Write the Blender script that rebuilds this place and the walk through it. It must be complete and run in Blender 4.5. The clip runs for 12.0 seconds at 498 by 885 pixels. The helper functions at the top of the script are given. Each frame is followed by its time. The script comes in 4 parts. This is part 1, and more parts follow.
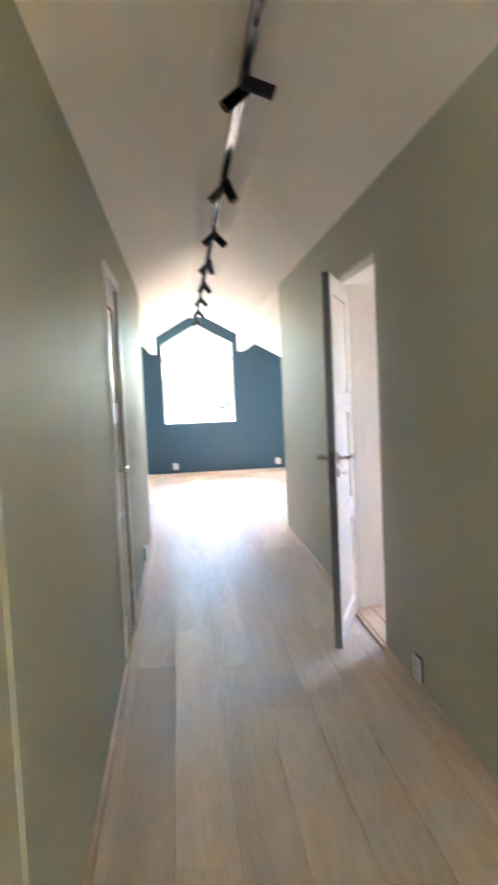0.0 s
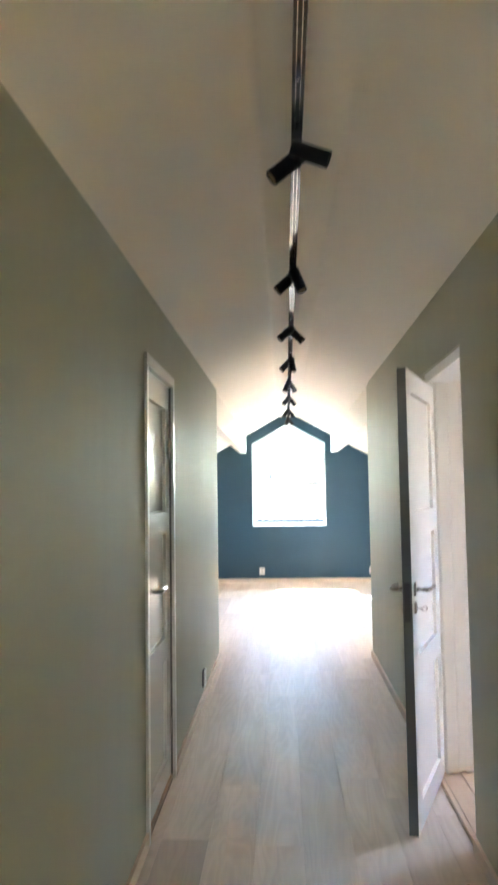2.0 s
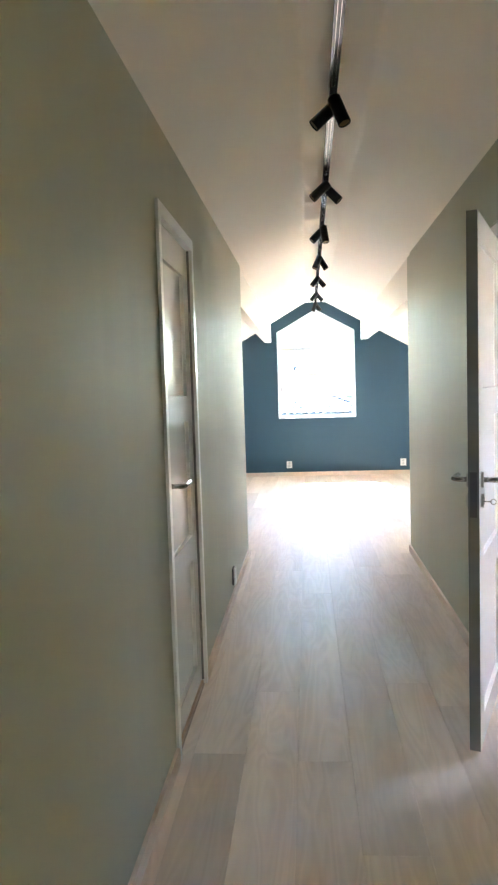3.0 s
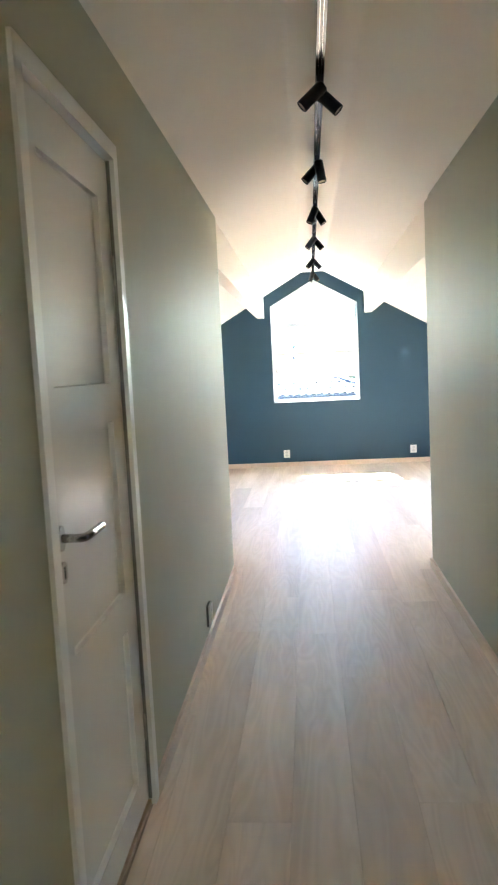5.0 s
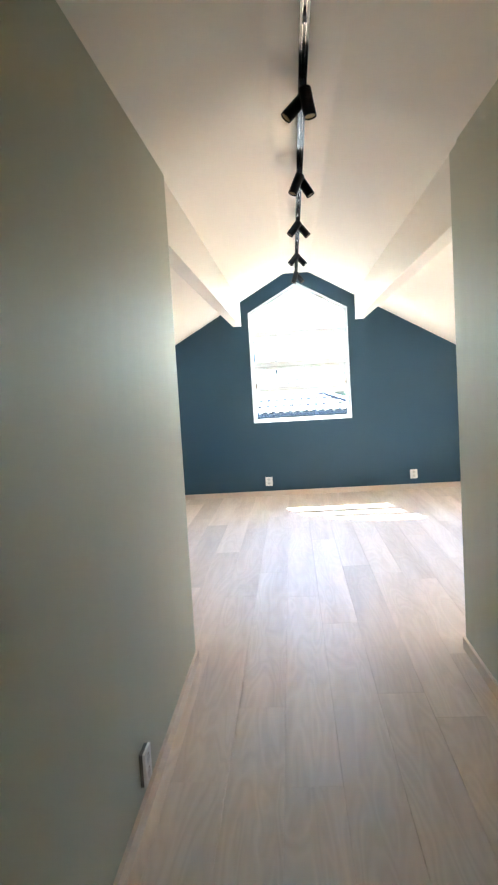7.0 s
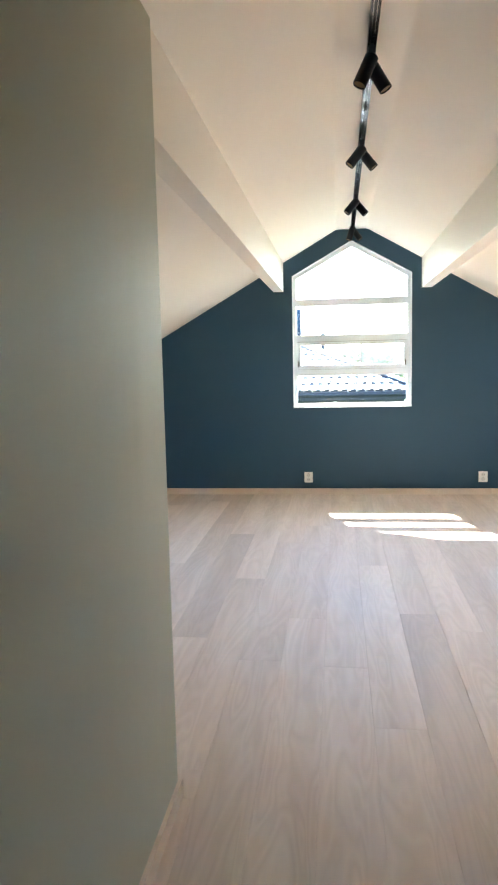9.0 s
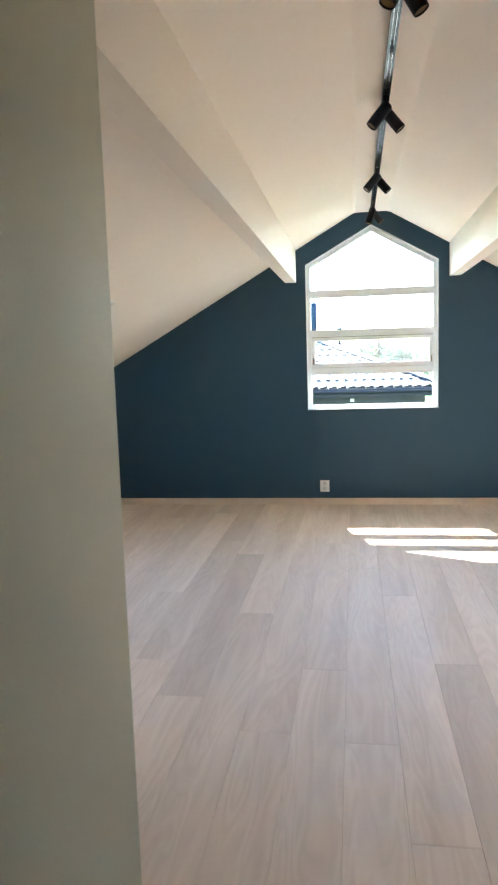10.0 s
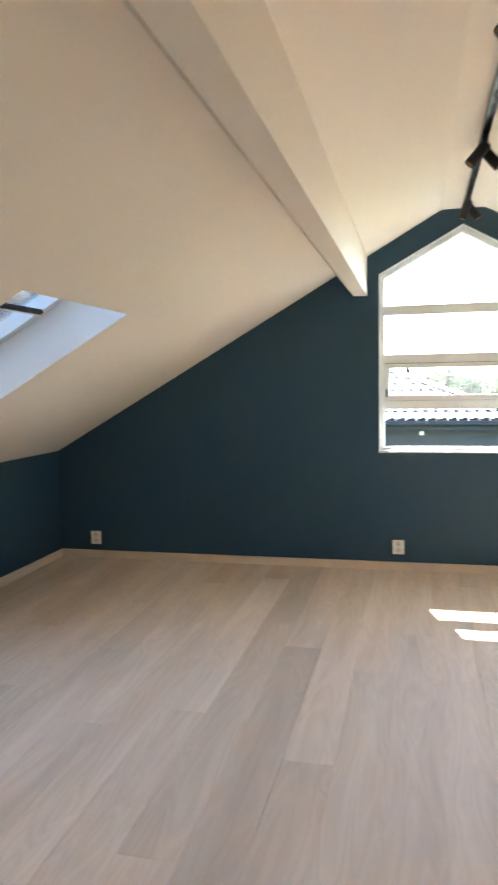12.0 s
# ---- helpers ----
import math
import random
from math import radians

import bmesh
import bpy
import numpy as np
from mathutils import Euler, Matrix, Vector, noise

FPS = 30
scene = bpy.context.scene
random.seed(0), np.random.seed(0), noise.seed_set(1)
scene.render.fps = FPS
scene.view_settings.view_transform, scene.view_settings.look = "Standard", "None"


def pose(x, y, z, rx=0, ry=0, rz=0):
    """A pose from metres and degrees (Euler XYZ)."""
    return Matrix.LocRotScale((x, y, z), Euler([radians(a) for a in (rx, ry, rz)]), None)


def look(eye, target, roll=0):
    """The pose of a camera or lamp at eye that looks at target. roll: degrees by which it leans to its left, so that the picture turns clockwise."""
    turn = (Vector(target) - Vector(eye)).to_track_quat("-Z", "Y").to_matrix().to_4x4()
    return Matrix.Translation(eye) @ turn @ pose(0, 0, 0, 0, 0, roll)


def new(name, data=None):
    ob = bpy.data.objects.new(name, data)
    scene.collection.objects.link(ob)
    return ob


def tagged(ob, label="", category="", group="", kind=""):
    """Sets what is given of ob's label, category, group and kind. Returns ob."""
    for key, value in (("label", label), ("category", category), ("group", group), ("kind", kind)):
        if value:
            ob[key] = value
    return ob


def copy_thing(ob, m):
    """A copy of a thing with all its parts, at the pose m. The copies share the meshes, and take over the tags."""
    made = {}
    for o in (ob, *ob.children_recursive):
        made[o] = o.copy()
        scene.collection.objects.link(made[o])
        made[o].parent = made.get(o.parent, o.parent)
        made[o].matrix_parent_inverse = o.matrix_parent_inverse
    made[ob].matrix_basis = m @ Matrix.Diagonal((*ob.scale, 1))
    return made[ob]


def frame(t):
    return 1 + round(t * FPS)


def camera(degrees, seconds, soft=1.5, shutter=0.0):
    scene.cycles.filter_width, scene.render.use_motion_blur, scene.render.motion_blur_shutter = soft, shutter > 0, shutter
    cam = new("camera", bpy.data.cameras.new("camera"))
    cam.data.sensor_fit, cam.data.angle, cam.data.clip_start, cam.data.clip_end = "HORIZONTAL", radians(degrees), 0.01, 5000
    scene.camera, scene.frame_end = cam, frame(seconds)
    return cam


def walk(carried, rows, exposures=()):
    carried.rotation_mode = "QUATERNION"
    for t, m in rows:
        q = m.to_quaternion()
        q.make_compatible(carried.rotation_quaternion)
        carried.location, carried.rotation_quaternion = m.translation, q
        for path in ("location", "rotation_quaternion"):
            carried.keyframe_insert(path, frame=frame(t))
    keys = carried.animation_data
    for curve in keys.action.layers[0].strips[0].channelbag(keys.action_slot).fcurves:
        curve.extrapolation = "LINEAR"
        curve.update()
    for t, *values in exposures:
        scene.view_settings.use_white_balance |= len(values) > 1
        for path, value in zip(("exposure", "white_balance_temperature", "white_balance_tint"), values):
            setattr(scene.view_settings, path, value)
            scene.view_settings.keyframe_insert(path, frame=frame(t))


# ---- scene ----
cam = camera(38.6, 12.0, soft=2.2, shutter=0.4)
PATH = [
    (0, (0.347, 1.192, 1.443), (0.535, 3.178, 1.296), -2.6),
    (0.5, (0.456, 1.26, 1.515), (0.34, 3.256, 1.54), 0.6),
    (1, (0.489, 1.404, 1.537), (0.377, 3.377, 1.848), -1.0),
    (1.5, (0.52, 1.538, 1.548), (0.481, 3.505, 1.907), -2.1),
    (2, (0.609, 1.731, 1.503), (0.512, 3.724, 1.638), -0.8),
    (2.5, (0.564, 1.977, 1.437), (0.379, 3.967, 1.37), -1.1),
    (3, (0.531, 2.23, 1.431), (0.365, 4.217, 1.276), -1.8),
    (5, (0.571, 3.371, 1.422), (0.398, 5.353, 1.216), -2.9),
    (5.5, (0.546, 3.701, 1.43), (0.384, 5.686, 1.246), -2.9),
    (6, (0.571, 4.04, 1.403), (0.43, 6.027, 1.228), -3.2),
    (6.5, (0.58, 4.32, 1.409), (0.392, 6.305, 1.259), -2.3),
    (7, (0.559, 4.688, 1.4), (0.433, 6.677, 1.238), -3.4),
    (9, (0.534, 6.046, 1.442), (0.286, 8.017, 1.208), -1.3),
    (9.5, (0.506, 6.379, 1.441), (0.229, 8.345, 1.207), -2.3),
    (10, (0.514, 6.709, 1.464), (0.22, 8.672, 1.218), -1.8),
    (10.5, (0.502, 7.034, 1.476), (0.256, 9.008, 1.274), -1.1),
    (11, (0.467, 7.361, 1.464), (0.299, 9.348, 1.303), -1.5),
    (11.5, (0.452, 7.654, 1.467), (0.179, 9.628, 1.299), -0.1),
    (12, (0.36, 7.948, 1.477), (-0.099, 9.887, 1.308), -1.0),
]
EXPOSURES = [(0, 6.00, 5800, 12), (1.5, 5.76, 5850, 9), (2.5, 5.92, 5950, 8), (5, 5.74, 6000, 8), (7, 5.38, 5900, 7),
             (9.5, 4.64, 6100, 7), (11.5, 4.32, 6400, 8), (12, 4.36, 6750, 9)]
walk(cam, [(t, look(eye, target, roll)) for t, eye, target, roll in PATH], EXPOSURES)
scene.cycles.max_bounces, scene.cycles.diffuse_bounces = 14, 10

# ---------------------------------------------------------------- light
SUN_TRAVEL = Vector((0.30, -1.0, -0.986)).normalized()
world = bpy.data.worlds.new("sky")
scene.world = world
world.use_nodes = True
wn = world.node_tree.nodes
sky = wn.new("ShaderNodeTexSky")
sky.sky_type = "NISHITA"
sky.sun_disc = False
sky.sun_elevation = math.asin(-SUN_TRAVEL.z)
sky.sun_rotation = math.atan2(-SUN_TRAVEL.x, -SUN_TRAVEL.y)
sky.air_density, sky.dust_density, sky.ozone_density = 1.0, 0.25, 1.5
world.node_tree.links.new(sky.outputs[0], wn["Background"].inputs[0])
wn["Background"].inputs[1].default_value = 0.13
sun_data = bpy.data.lights.new("sun", "SUN")
sun_data.energy, sun_data.angle, sun_data.color = 3.6, radians(0.5), (1.0, 0.96, 0.90)
sun = new("sun", sun_data)
sun.matrix_world = look((0, 20, 20), Vector((0, 20, 20)) + SUN_TRAVEL)


# ---------------------------------------------------------------- materials
def mat(name, color, rough=0.5, metal=0.0, vary=0.06, vary_scale=1.5, grain=0.03, grain_scale=60.0,
        bump=0.05, bump_scale=250.0, rough_vary=0.06, spec=0.5, per_piece=0.0, stretch=(1, 1, 1), coat=0.0, waves=0.0):
    """A painted, plastic or metal surface with broad and fine variation of tone, gloss and relief."""
    m = bpy.data.materials.new(name)
    m.use_nodes = True
    nodes, link = m.node_tree.nodes, m.node_tree.links.new
    b = nodes["Principled BSDF"]
    b.inputs["Metallic"].default_value = metal
    b.inputs["Specular IOR Level"].default_value = spec
    b.inputs["Coat Weight"].default_value = coat
    co = nodes.new("ShaderNodeTexCoord")
    mp = nodes.new("ShaderNodeMapping")
    mp.inputs["Scale"].default_value = stretch
    link(co.outputs["Object"], mp.inputs[0])
    big, fine, tiny = (nodes.new("ShaderNodeTexNoise") for _ in range(3))
    for n, s, d in ((big, vary_scale, 3), (fine, grain_scale, 4), (tiny, bump_scale, 2)):
        n.inputs["Scale"].default_value, n.inputs["Detail"].default_value = s, d
        link(mp.outputs[0], n.inputs["Vector"])
    total = nodes.new("ShaderNodeMath")
    total.operation = "MULTIPLY_ADD"
    link(big.outputs["Fac"], total.inputs[0])
    total.inputs[1].default_value, total.inputs[2].default_value = 2 * vary, 1 - vary - grain
    second = nodes.new("ShaderNodeMath")
    second.operation = "MULTIPLY_ADD"
    link(fine.outputs["Fac"], second.inputs[0])
    second.inputs[1].default_value = 2 * grain
    link(total.outputs[0], second.inputs[2])
    last = second
    if per_piece:
        info = nodes.new("ShaderNodeObjectInfo")
        third = nodes.new("ShaderNodeMath")
        third.operation = "MULTIPLY_ADD"
        link(info.outputs["Random"], third.inputs[0])
        third.inputs[1].default_value = per_piece
        link(second.outputs[0], third.inputs[2])
        last = third
    tone = nodes.new("ShaderNodeVectorMath")
    tone.operation = "SCALE"
    tone.inputs[0].default_value = color
    link(last.outputs[0], tone.inputs["Scale"])
    link(tone.outputs[0], b.inputs["Base Color"])
    ro = nodes.new("ShaderNodeMath")
    ro.operation = "MULTIPLY_ADD"
    link(fine.outputs["Fac"], ro.inputs[0])
    ro.inputs[1].default_value, ro.inputs[2].default_value = 2 * rough_vary, rough - rough_vary
    link(ro.outputs[0], b.inputs["Roughness"])
    if bump:
        bp = nodes.new("ShaderNodeBump")
        bp.inputs["Strength"].default_value, bp.inputs["Distance"].default_value = bump, 0.002
        link(tiny.outputs["Fac"], bp.inputs["Height"])
        link(bp.outputs[0], b.inputs["Normal"])
        if waves:                                  # shallow upright undulations of filled plasterboard
            wide, wm, wb = nodes.new("ShaderNodeTexNoise"), nodes.new("ShaderNodeMapping"), nodes.new("ShaderNodeBump")
            wm.inputs["Scale"].default_value = (1.0, 1.0, 0.12)
            link(co.outputs["Object"], wm.inputs[0])
            link(wm.outputs[0], wide.inputs["Vector"])
            wide.inputs["Scale"].default_value, wide.inputs["Detail"].default_value = 2.6, 2
            wb.inputs["Strength"].default_value, wb.inputs["Distance"].default_value = waves, 0.02
            link(wide.outputs["Fac"], wb.inputs["Height"])
            link(wb.outputs[0], bp.inputs["Normal"])
    return m


def wood(name, light, dark, rough=0.45, along=1, grain=26.0, per_piece=0.12, bump=0.12, spec=0.5, ring=7.0):
    """Sawn oak: stretched fibres, broad cathedral figure, a tone of its own for each board."""
    m = bpy.data.materials.new(name)
    m.use_nodes = True
    nodes, link = m.node_tree.nodes, m.node_tree.links.new
    b = nodes["Principled BSDF"]
    b.inputs["Specular IOR Level"].default_value = spec
    co, info = nodes.new("ShaderNodeTexCoord"), nodes.new("ShaderNodeObjectInfo")
    shift = nodes.new("ShaderNodeVectorMath")
    shift.operation = "SCALE"
    shift.inputs[0].default_value = (37.0, 91.0, 13.0)
    link(info.outputs["Random"], shift.inputs["Scale"])
    moved = nodes.new("ShaderNodeVectorMath")
    link(co.outputs["Object"], moved.inputs[0])
    link(shift.outputs[0], moved.inputs[1])
    fibres, figure, broad = (nodes.new("ShaderNodeTexNoise") for _ in range(3))
    for n, s, thin, d, twist in ((fibres, 7.0 * grain, 0.025, 4, 0.2), (figure, grain, 0.12, 2, 0.7), (broad, 5.0, 0.09, 3, 0.5)):
        mp = nodes.new("ShaderNodeMapping")
        scale = [1.0, 1.0, 1.0]
        scale[along] = thin
        mp.inputs["Scale"].default_value = scale
        link(moved.outputs[0], mp.inputs[0])
        link(mp.outputs[0], n.inputs["Vector"])
        n.inputs["Scale"].default_value, n.inputs["Detail"].default_value, n.inputs["Distortion"].default_value = s, d, twist
    rings = nodes.new("ShaderNodeMath")
    rings.operation = "PINGPONG"
    amount = nodes.new("ShaderNodeMath")
    amount.operation = "MULTIPLY"
    amount.inputs[1].default_value = ring
    link(figure.outputs["Fac"], amount.inputs[0])
    link(amount.outputs[0], rings.inputs[0])
    rings.inputs[1].default_value = 0.5
    mixes = []
    for src, w in ((rings, 0.36), (fibres, 0.10), (broad, 1.05)):
        k = nodes.new("ShaderNodeMath")
        k.operation = "MULTIPLY_ADD"
        link(src.outputs[0], k.inputs[0])
        k.inputs[1].default_value = w
        if mixes:
            link(mixes[-1].outputs[0], k.inputs[2])
        else:
            k.inputs[2].default_value = -0.28
        mixes.append(k)
    ramp = nodes.new("ShaderNodeValToRGB")
    ramp.color_ramp.elements[0].color, ramp.color_ramp.elements[1].color = (*dark, 1), (*light, 1)
    ramp.color_ramp.elements[0].position, ramp.color_ramp.elements[1].position = 0.12, 0.85
    link(mixes[-1].outputs[0], ramp.inputs[0])
    own = nodes.new("ShaderNodeMath")
    own.operation = "MULTIPLY_ADD"
    link(info.outputs["Random"], own.inputs[0])
    own.inputs[1].default_value, own.inputs[2].default_value = 2 * per_piece, 1 - per_piece
    tone = nodes.new("ShaderNodeVectorMath")
    tone.operation = "SCALE"
    link(ramp.outputs[0], tone.inputs[0])
    link(own.outputs[0], tone.inputs["Scale"])
    link(tone.outputs[0], b.inputs["Base Color"])
    ro = nodes.new("ShaderNodeMath")
    ro.operation = "MULTIPLY_ADD"
    link(figure.outputs["Fac"], ro.inputs[0])
    ro.inputs[1].default_value, ro.inputs[2].default_value = 0.2, rough - 0.1
    link(ro.outputs[0], b.inputs["Roughness"])
    bp = nodes.new("ShaderNodeBump")
    bp.inputs["Strength"].default_value, bp.inputs["Distance"].default_value = bump, 0.001
    link(fibres.outputs["Fac"], bp.inputs["Height"])
    link(bp.outputs[0], b.inputs["Normal"])
    return m


def glass(name, tint=(0.97, 0.985, 0.98), haze=0.0):
    """Thin flat pane: clear, mirroring more at a slant; the last argument is the share of light a pale film scatters.
    """
    m = bpy.data.materials.new(name)
    m.use_nodes = True
    nodes, link = m.node_tree.nodes, m.node_tree.links.new
    nodes.remove(nodes["Principled BSDF"])
    clear, gloss, mix, fresnel = (nodes.new("ShaderNode" + k) for k in ("BsdfTransparent", "BsdfGlossy", "MixShader", "Fresnel"))
    clear.inputs[0].default_value = (*tint, 1)
    gloss.inputs["Roughness"].default_value = 0.0
    fresnel.inputs["IOR"].default_value = 1.45
    link(fresnel.outputs[0], mix.inputs[0])
    link(clear.outputs[0], mix.inputs[1])
    link(gloss.outputs[0], mix.inputs[2])
    last = mix
    if haze:
        film, mottle, veil = (nodes.new("ShaderNode" + k) for k in ("BsdfTranslucent", "TexNoise", "MixShader"))
        film.inputs[0].default_value = (0.85, 0.85, 0.83, 1)
        mottle.inputs["Scale"].default_value = 6.0
        share = nodes.new("ShaderNodeMath")
        share.operation = "MULTIPLY"
        share.inputs[1].default_value = 2 * haze
        link(mottle.outputs["Fac"], share.inputs[0])
        link(share.outputs[0], veil.inputs[0])
        link(mix.outputs[0], veil.inputs[1])
        link(film.outputs[0], veil.inputs[2])
        last = veil
    link(last.outputs[0], nodes["Material Output"].inputs[0])
    return m


M_SAGE = mat("sage_wall_paint", (0.495, 0.49, 0.392), 0.58, vary=0.03, grain=0.015, bump=0.10, bump_scale=180, spec=0.13, waves=0.7)
M_BLUE = mat("petrol_blue_wall_paint", (0.0245, 0.067, 0.105), 0.6, vary=0.05, grain=0.02, bump=0.08, bump_scale=180, spec=0.4)
M_CEIL = mat("white_ceiling_paint", (0.87, 0.805, 0.715), 0.75, vary=0.015, grain=0.01, bump=0.06, bump_scale=140, spec=0.3)
M_BEAM = mat("white_beam_paint", (0.87, 0.81, 0.725), 0.6, vary=0.015, grain=0.01, bump=0.05, bump_scale=140, spec=0.35)
M_DOOR = mat("white_door_lacquer", (0.86, 0.85, 0.825), 0.26, vary=0.02, grain=0.01, bump=0.0, rough_vary=0.02, spec=0.5)
M_TRIM = mat("white_frame_lacquer", (0.80, 0.79, 0.765), 0.30, vary=0.02, grain=0.01, bump=0.0, rough_vary=0.02)
M_EDGE_SHADE = mat("door_edge_shade", (0.13, 0.137, 0.142), 0.5, vary=0.04, grain=0.02)
M_STEEL = mat("brushed_steel", (0.44, 0.42, 0.39), 0.22, metal=1.0, vary=0.03, grain=0.05, grain_scale=400, bump=0.02)
M_ROSE = mat("brushed_nickel", (0.42, 0.40, 0.37), 0.3, metal=1.0, vary=0.03, grain=0.05, grain_scale=400, bump=0.02)
M_LOCK = mat("dark_lock_plate", (0.10, 0.10, 0.11), 0.4, metal=0.9, vary=0.05)
M_BLACK = mat("black_powder_coat", (0.005, 0.007, 0.011), 0.5, vary=0.08, grain=0.05, bump=0.04, spec=0.3)
M_TRACK = mat("black_track_lacquer", (0.012, 0.013, 0.016), 0.2, vary=0.08, grain=0.05, bump=0.0, spec=0.6)
M_CONTACT = mat("bare_metal_contact", (0.62, 0.60, 0.57), 0.25, metal=1.0, vary=0.03, bump=0.0)
M_REFL = mat("amber_reflector", (0.22, 0.135, 0.045), 0.35, metal=0.2, vary=0.05, bump=0.0)
M_PLASTIC = mat("white_socket_plastic", (0.78, 0.77, 0.73), 0.35, vary=0.02, grain=0.01, bump=0.0)
M_BACK_SHADE = mat("shaded_back_box", (0.09, 0.09, 0.09), 0.6, vary=0.03, bump=0.0)
M_HOLE = mat("grey_socket_well", (0.64, 0.63, 0.60), 0.5, vary=0.02, bump=0.0)
M_PIN = mat("dark_contact_hole", (0.03, 0.03, 0.03), 0.6, vary=0.02, bump=0.0)
M_WINDOW = mat("white_window_paint", (0.75, 0.80, 0.83), 0.4, vary=0.02, grain=0.015, bump=0.03, bump_scale=90)
M_GASKET = mat("grey_seal", (0.22, 0.22, 0.22), 0.7, vary=0.05, bump=0.0)
M_GLASS = glass("clear_glass")
# Sash pane scatters a little light, so the view behind it pales.
M_GLASS_HAZY = glass("hazy_glass", haze=0.011)
# Pale haze added to the roof pane so that it glows white.
M_GLASS_ROOF = glass("hazed_roof_glass", tint=(0.98, 0.96, 0.92), haze=0.01)
M_PLANK = wood("whitewashed_oak", (0.83, 0.70, 0.58), (0.61, 0.487, 0.38), rough=0.50, grain=8.0, per_piece=0.055, bump=0.03, spec=0.085, ring=9.0)
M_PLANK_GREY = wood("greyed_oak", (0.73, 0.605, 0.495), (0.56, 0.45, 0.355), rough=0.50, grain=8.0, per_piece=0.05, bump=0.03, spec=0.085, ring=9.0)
M_SKIRT = wood("pale_oak_skirting", (0.75, 0.62, 0.49), (0.64, 0.51, 0.39), rough=0.45, per_piece=0.05)
M_SILL = wood("oak_threshold", (0.66, 0.49, 0.34), (0.54, 0.38, 0.25), rough=0.4, per_piece=0.03)
M_SUB = mat("oak_tongue", (0.42, 0.33, 0.26), 0.8)
M_SIDEWALL = mat("warm_white_wall_paint", (0.74, 0.66, 0.60), 0.6, vary=0.03, bump=0.06)
M_TILE = mat("pale_clay_tile", (0.36, 0.335, 0.31), 0.7, vary=0.12, grain=0.08, per_piece=0.0, bump=0.2, bump_scale=60)
M_GUTTER = mat("blue_grey_gutter_paint", (0.016, 0.017, 0.023), 0.6, vary=0.06, spec=0.25)
M_FACADE = mat("dark_grey_cladding", (0.018, 0.019, 0.025), 0.6, vary=0.1, grain=0.06)
M_OWNROOF = mat("dark_roof_board", (0.035, 0.035, 0.04), 0.8, vary=0.1)
M_PIPE = mat("blue_painted_metal", (0.014, 0.026, 0.042), 0.7, vary=0.05, spec=0.1)
M_GRASS = mat("lawn", (0.06, 0.10, 0.035), 0.95, spec=0.05, vary=0.35, vary_scale=0.4, grain=0.25, grain_scale=8, bump=0.4, bump_scale=40)
M_BARK = mat("bark", (0.10, 0.075, 0.055), 0.9, vary=0.2, grain=0.15, grain_scale=30, bump=0.5, bump_scale=40)


def foliage(name, color):
    """Leaves that let part of the light through."""
    m = mat(name, color, 0.55, vary=0.3, grain=0.1, bump=0.0)
    nodes, link = m.node_tree.nodes, m.node_tree.links.new
    mix, thin = nodes.new("ShaderNodeMixShader"), nodes.new("ShaderNodeBsdfTranslucent")
    thin.inputs[0].default_value = (color[0] * 1.3, color[1] * 1.4, color[2], 1)
    mix.inputs[0].default_value = 0.45
    link(nodes["Principled BSDF"].outputs[0], mix.inputs[1])
    link(thin.outputs[0], mix.inputs[2])
    link(mix.outputs[0], nodes["Material Output"].inputs[0])
    return m


M_LEAF = foliage("green_leaf", (0.13, 0.15, 0.11))
M_BUSH = foliage("bright_garden_leaf", (0.075, 0.125, 0.03))
M_NEEDLE = foliage("conifer_needle", (0.06, 0.085, 0.06))


# ---------------------------------------------------------------- mesh helpers
def box(bm, x0, x1, y0, y1, z0, z1):
    v = [bm.verts.new((x, y, z)) for x in (x0, x1) for y in (y0, y1) for z in (z0, z1)]
    for f in ((0, 1, 3, 2), (4, 6, 7, 5), (0, 4, 5, 1), (2, 3, 7, 6), (0, 2, 6, 4), (1, 5, 7, 3)):
        bm.faces.new([v[i] for i in f])
    return bm


def prism(bm, outline, axis, a, b):
    """A polygon drawn in the two other axes (x,z for y; y,z for x; x,y for z), drawn out from a to b along the axis."""
    def at(p, d):
        return {"y": (p[0], d, p[1]), "x": (d, p[0], p[1]), "z": (p[0], p[1], d)}[axis]
    lo, hi = [bm.verts.new(at(p, a)) for p in outline], [bm.verts.new(at(p, b)) for p in outline]
    bm.faces.new(lo)
    bm.faces.new(list(reversed(hi)))
    n = len(outline)
    for i in range(n):
        bm.faces.new((lo[(i + 1) % n], lo[i], hi[i], hi[(i + 1) % n]))
    return bm


def tube(bm, points, radius, sides=14, cap=True, axis=None):
    """A round bar along a line of points; radius a number or one for each point."""
    pts = [Vector(p) for p in points]
    radii = radius if isinstance(radius, (list, tuple)) else [radius] * len(pts)
    rings = []
    for i, p in enumerate(pts):
        d = axis or (pts[min(i + 1, len(pts) - 1)] - pts[max(i - 1, 0)]).normalized()
        side = d.cross(Vector((0, 0, 1)) if abs(d.z) < 0.9 else Vector((0, 1, 0))).normalized()
        up = side.cross(d)
        rings.append([bm.verts.new(p + radii[i] * (math.cos(a) * side + math.sin(a) * up))
                      for a in (2 * math.pi * k / sides for k in range(sides))])
    for r, s in zip(rings, rings[1:]):
        for k in range(sides):
            f = bm.faces.new((r[k], r[(k + 1) % sides], s[(k + 1) % sides], s[k]))
            f.smooth = True
    if cap:
        bm.faces.new(list(reversed(rings[0])))
        bm.faces.new(rings[-1])
    return bm


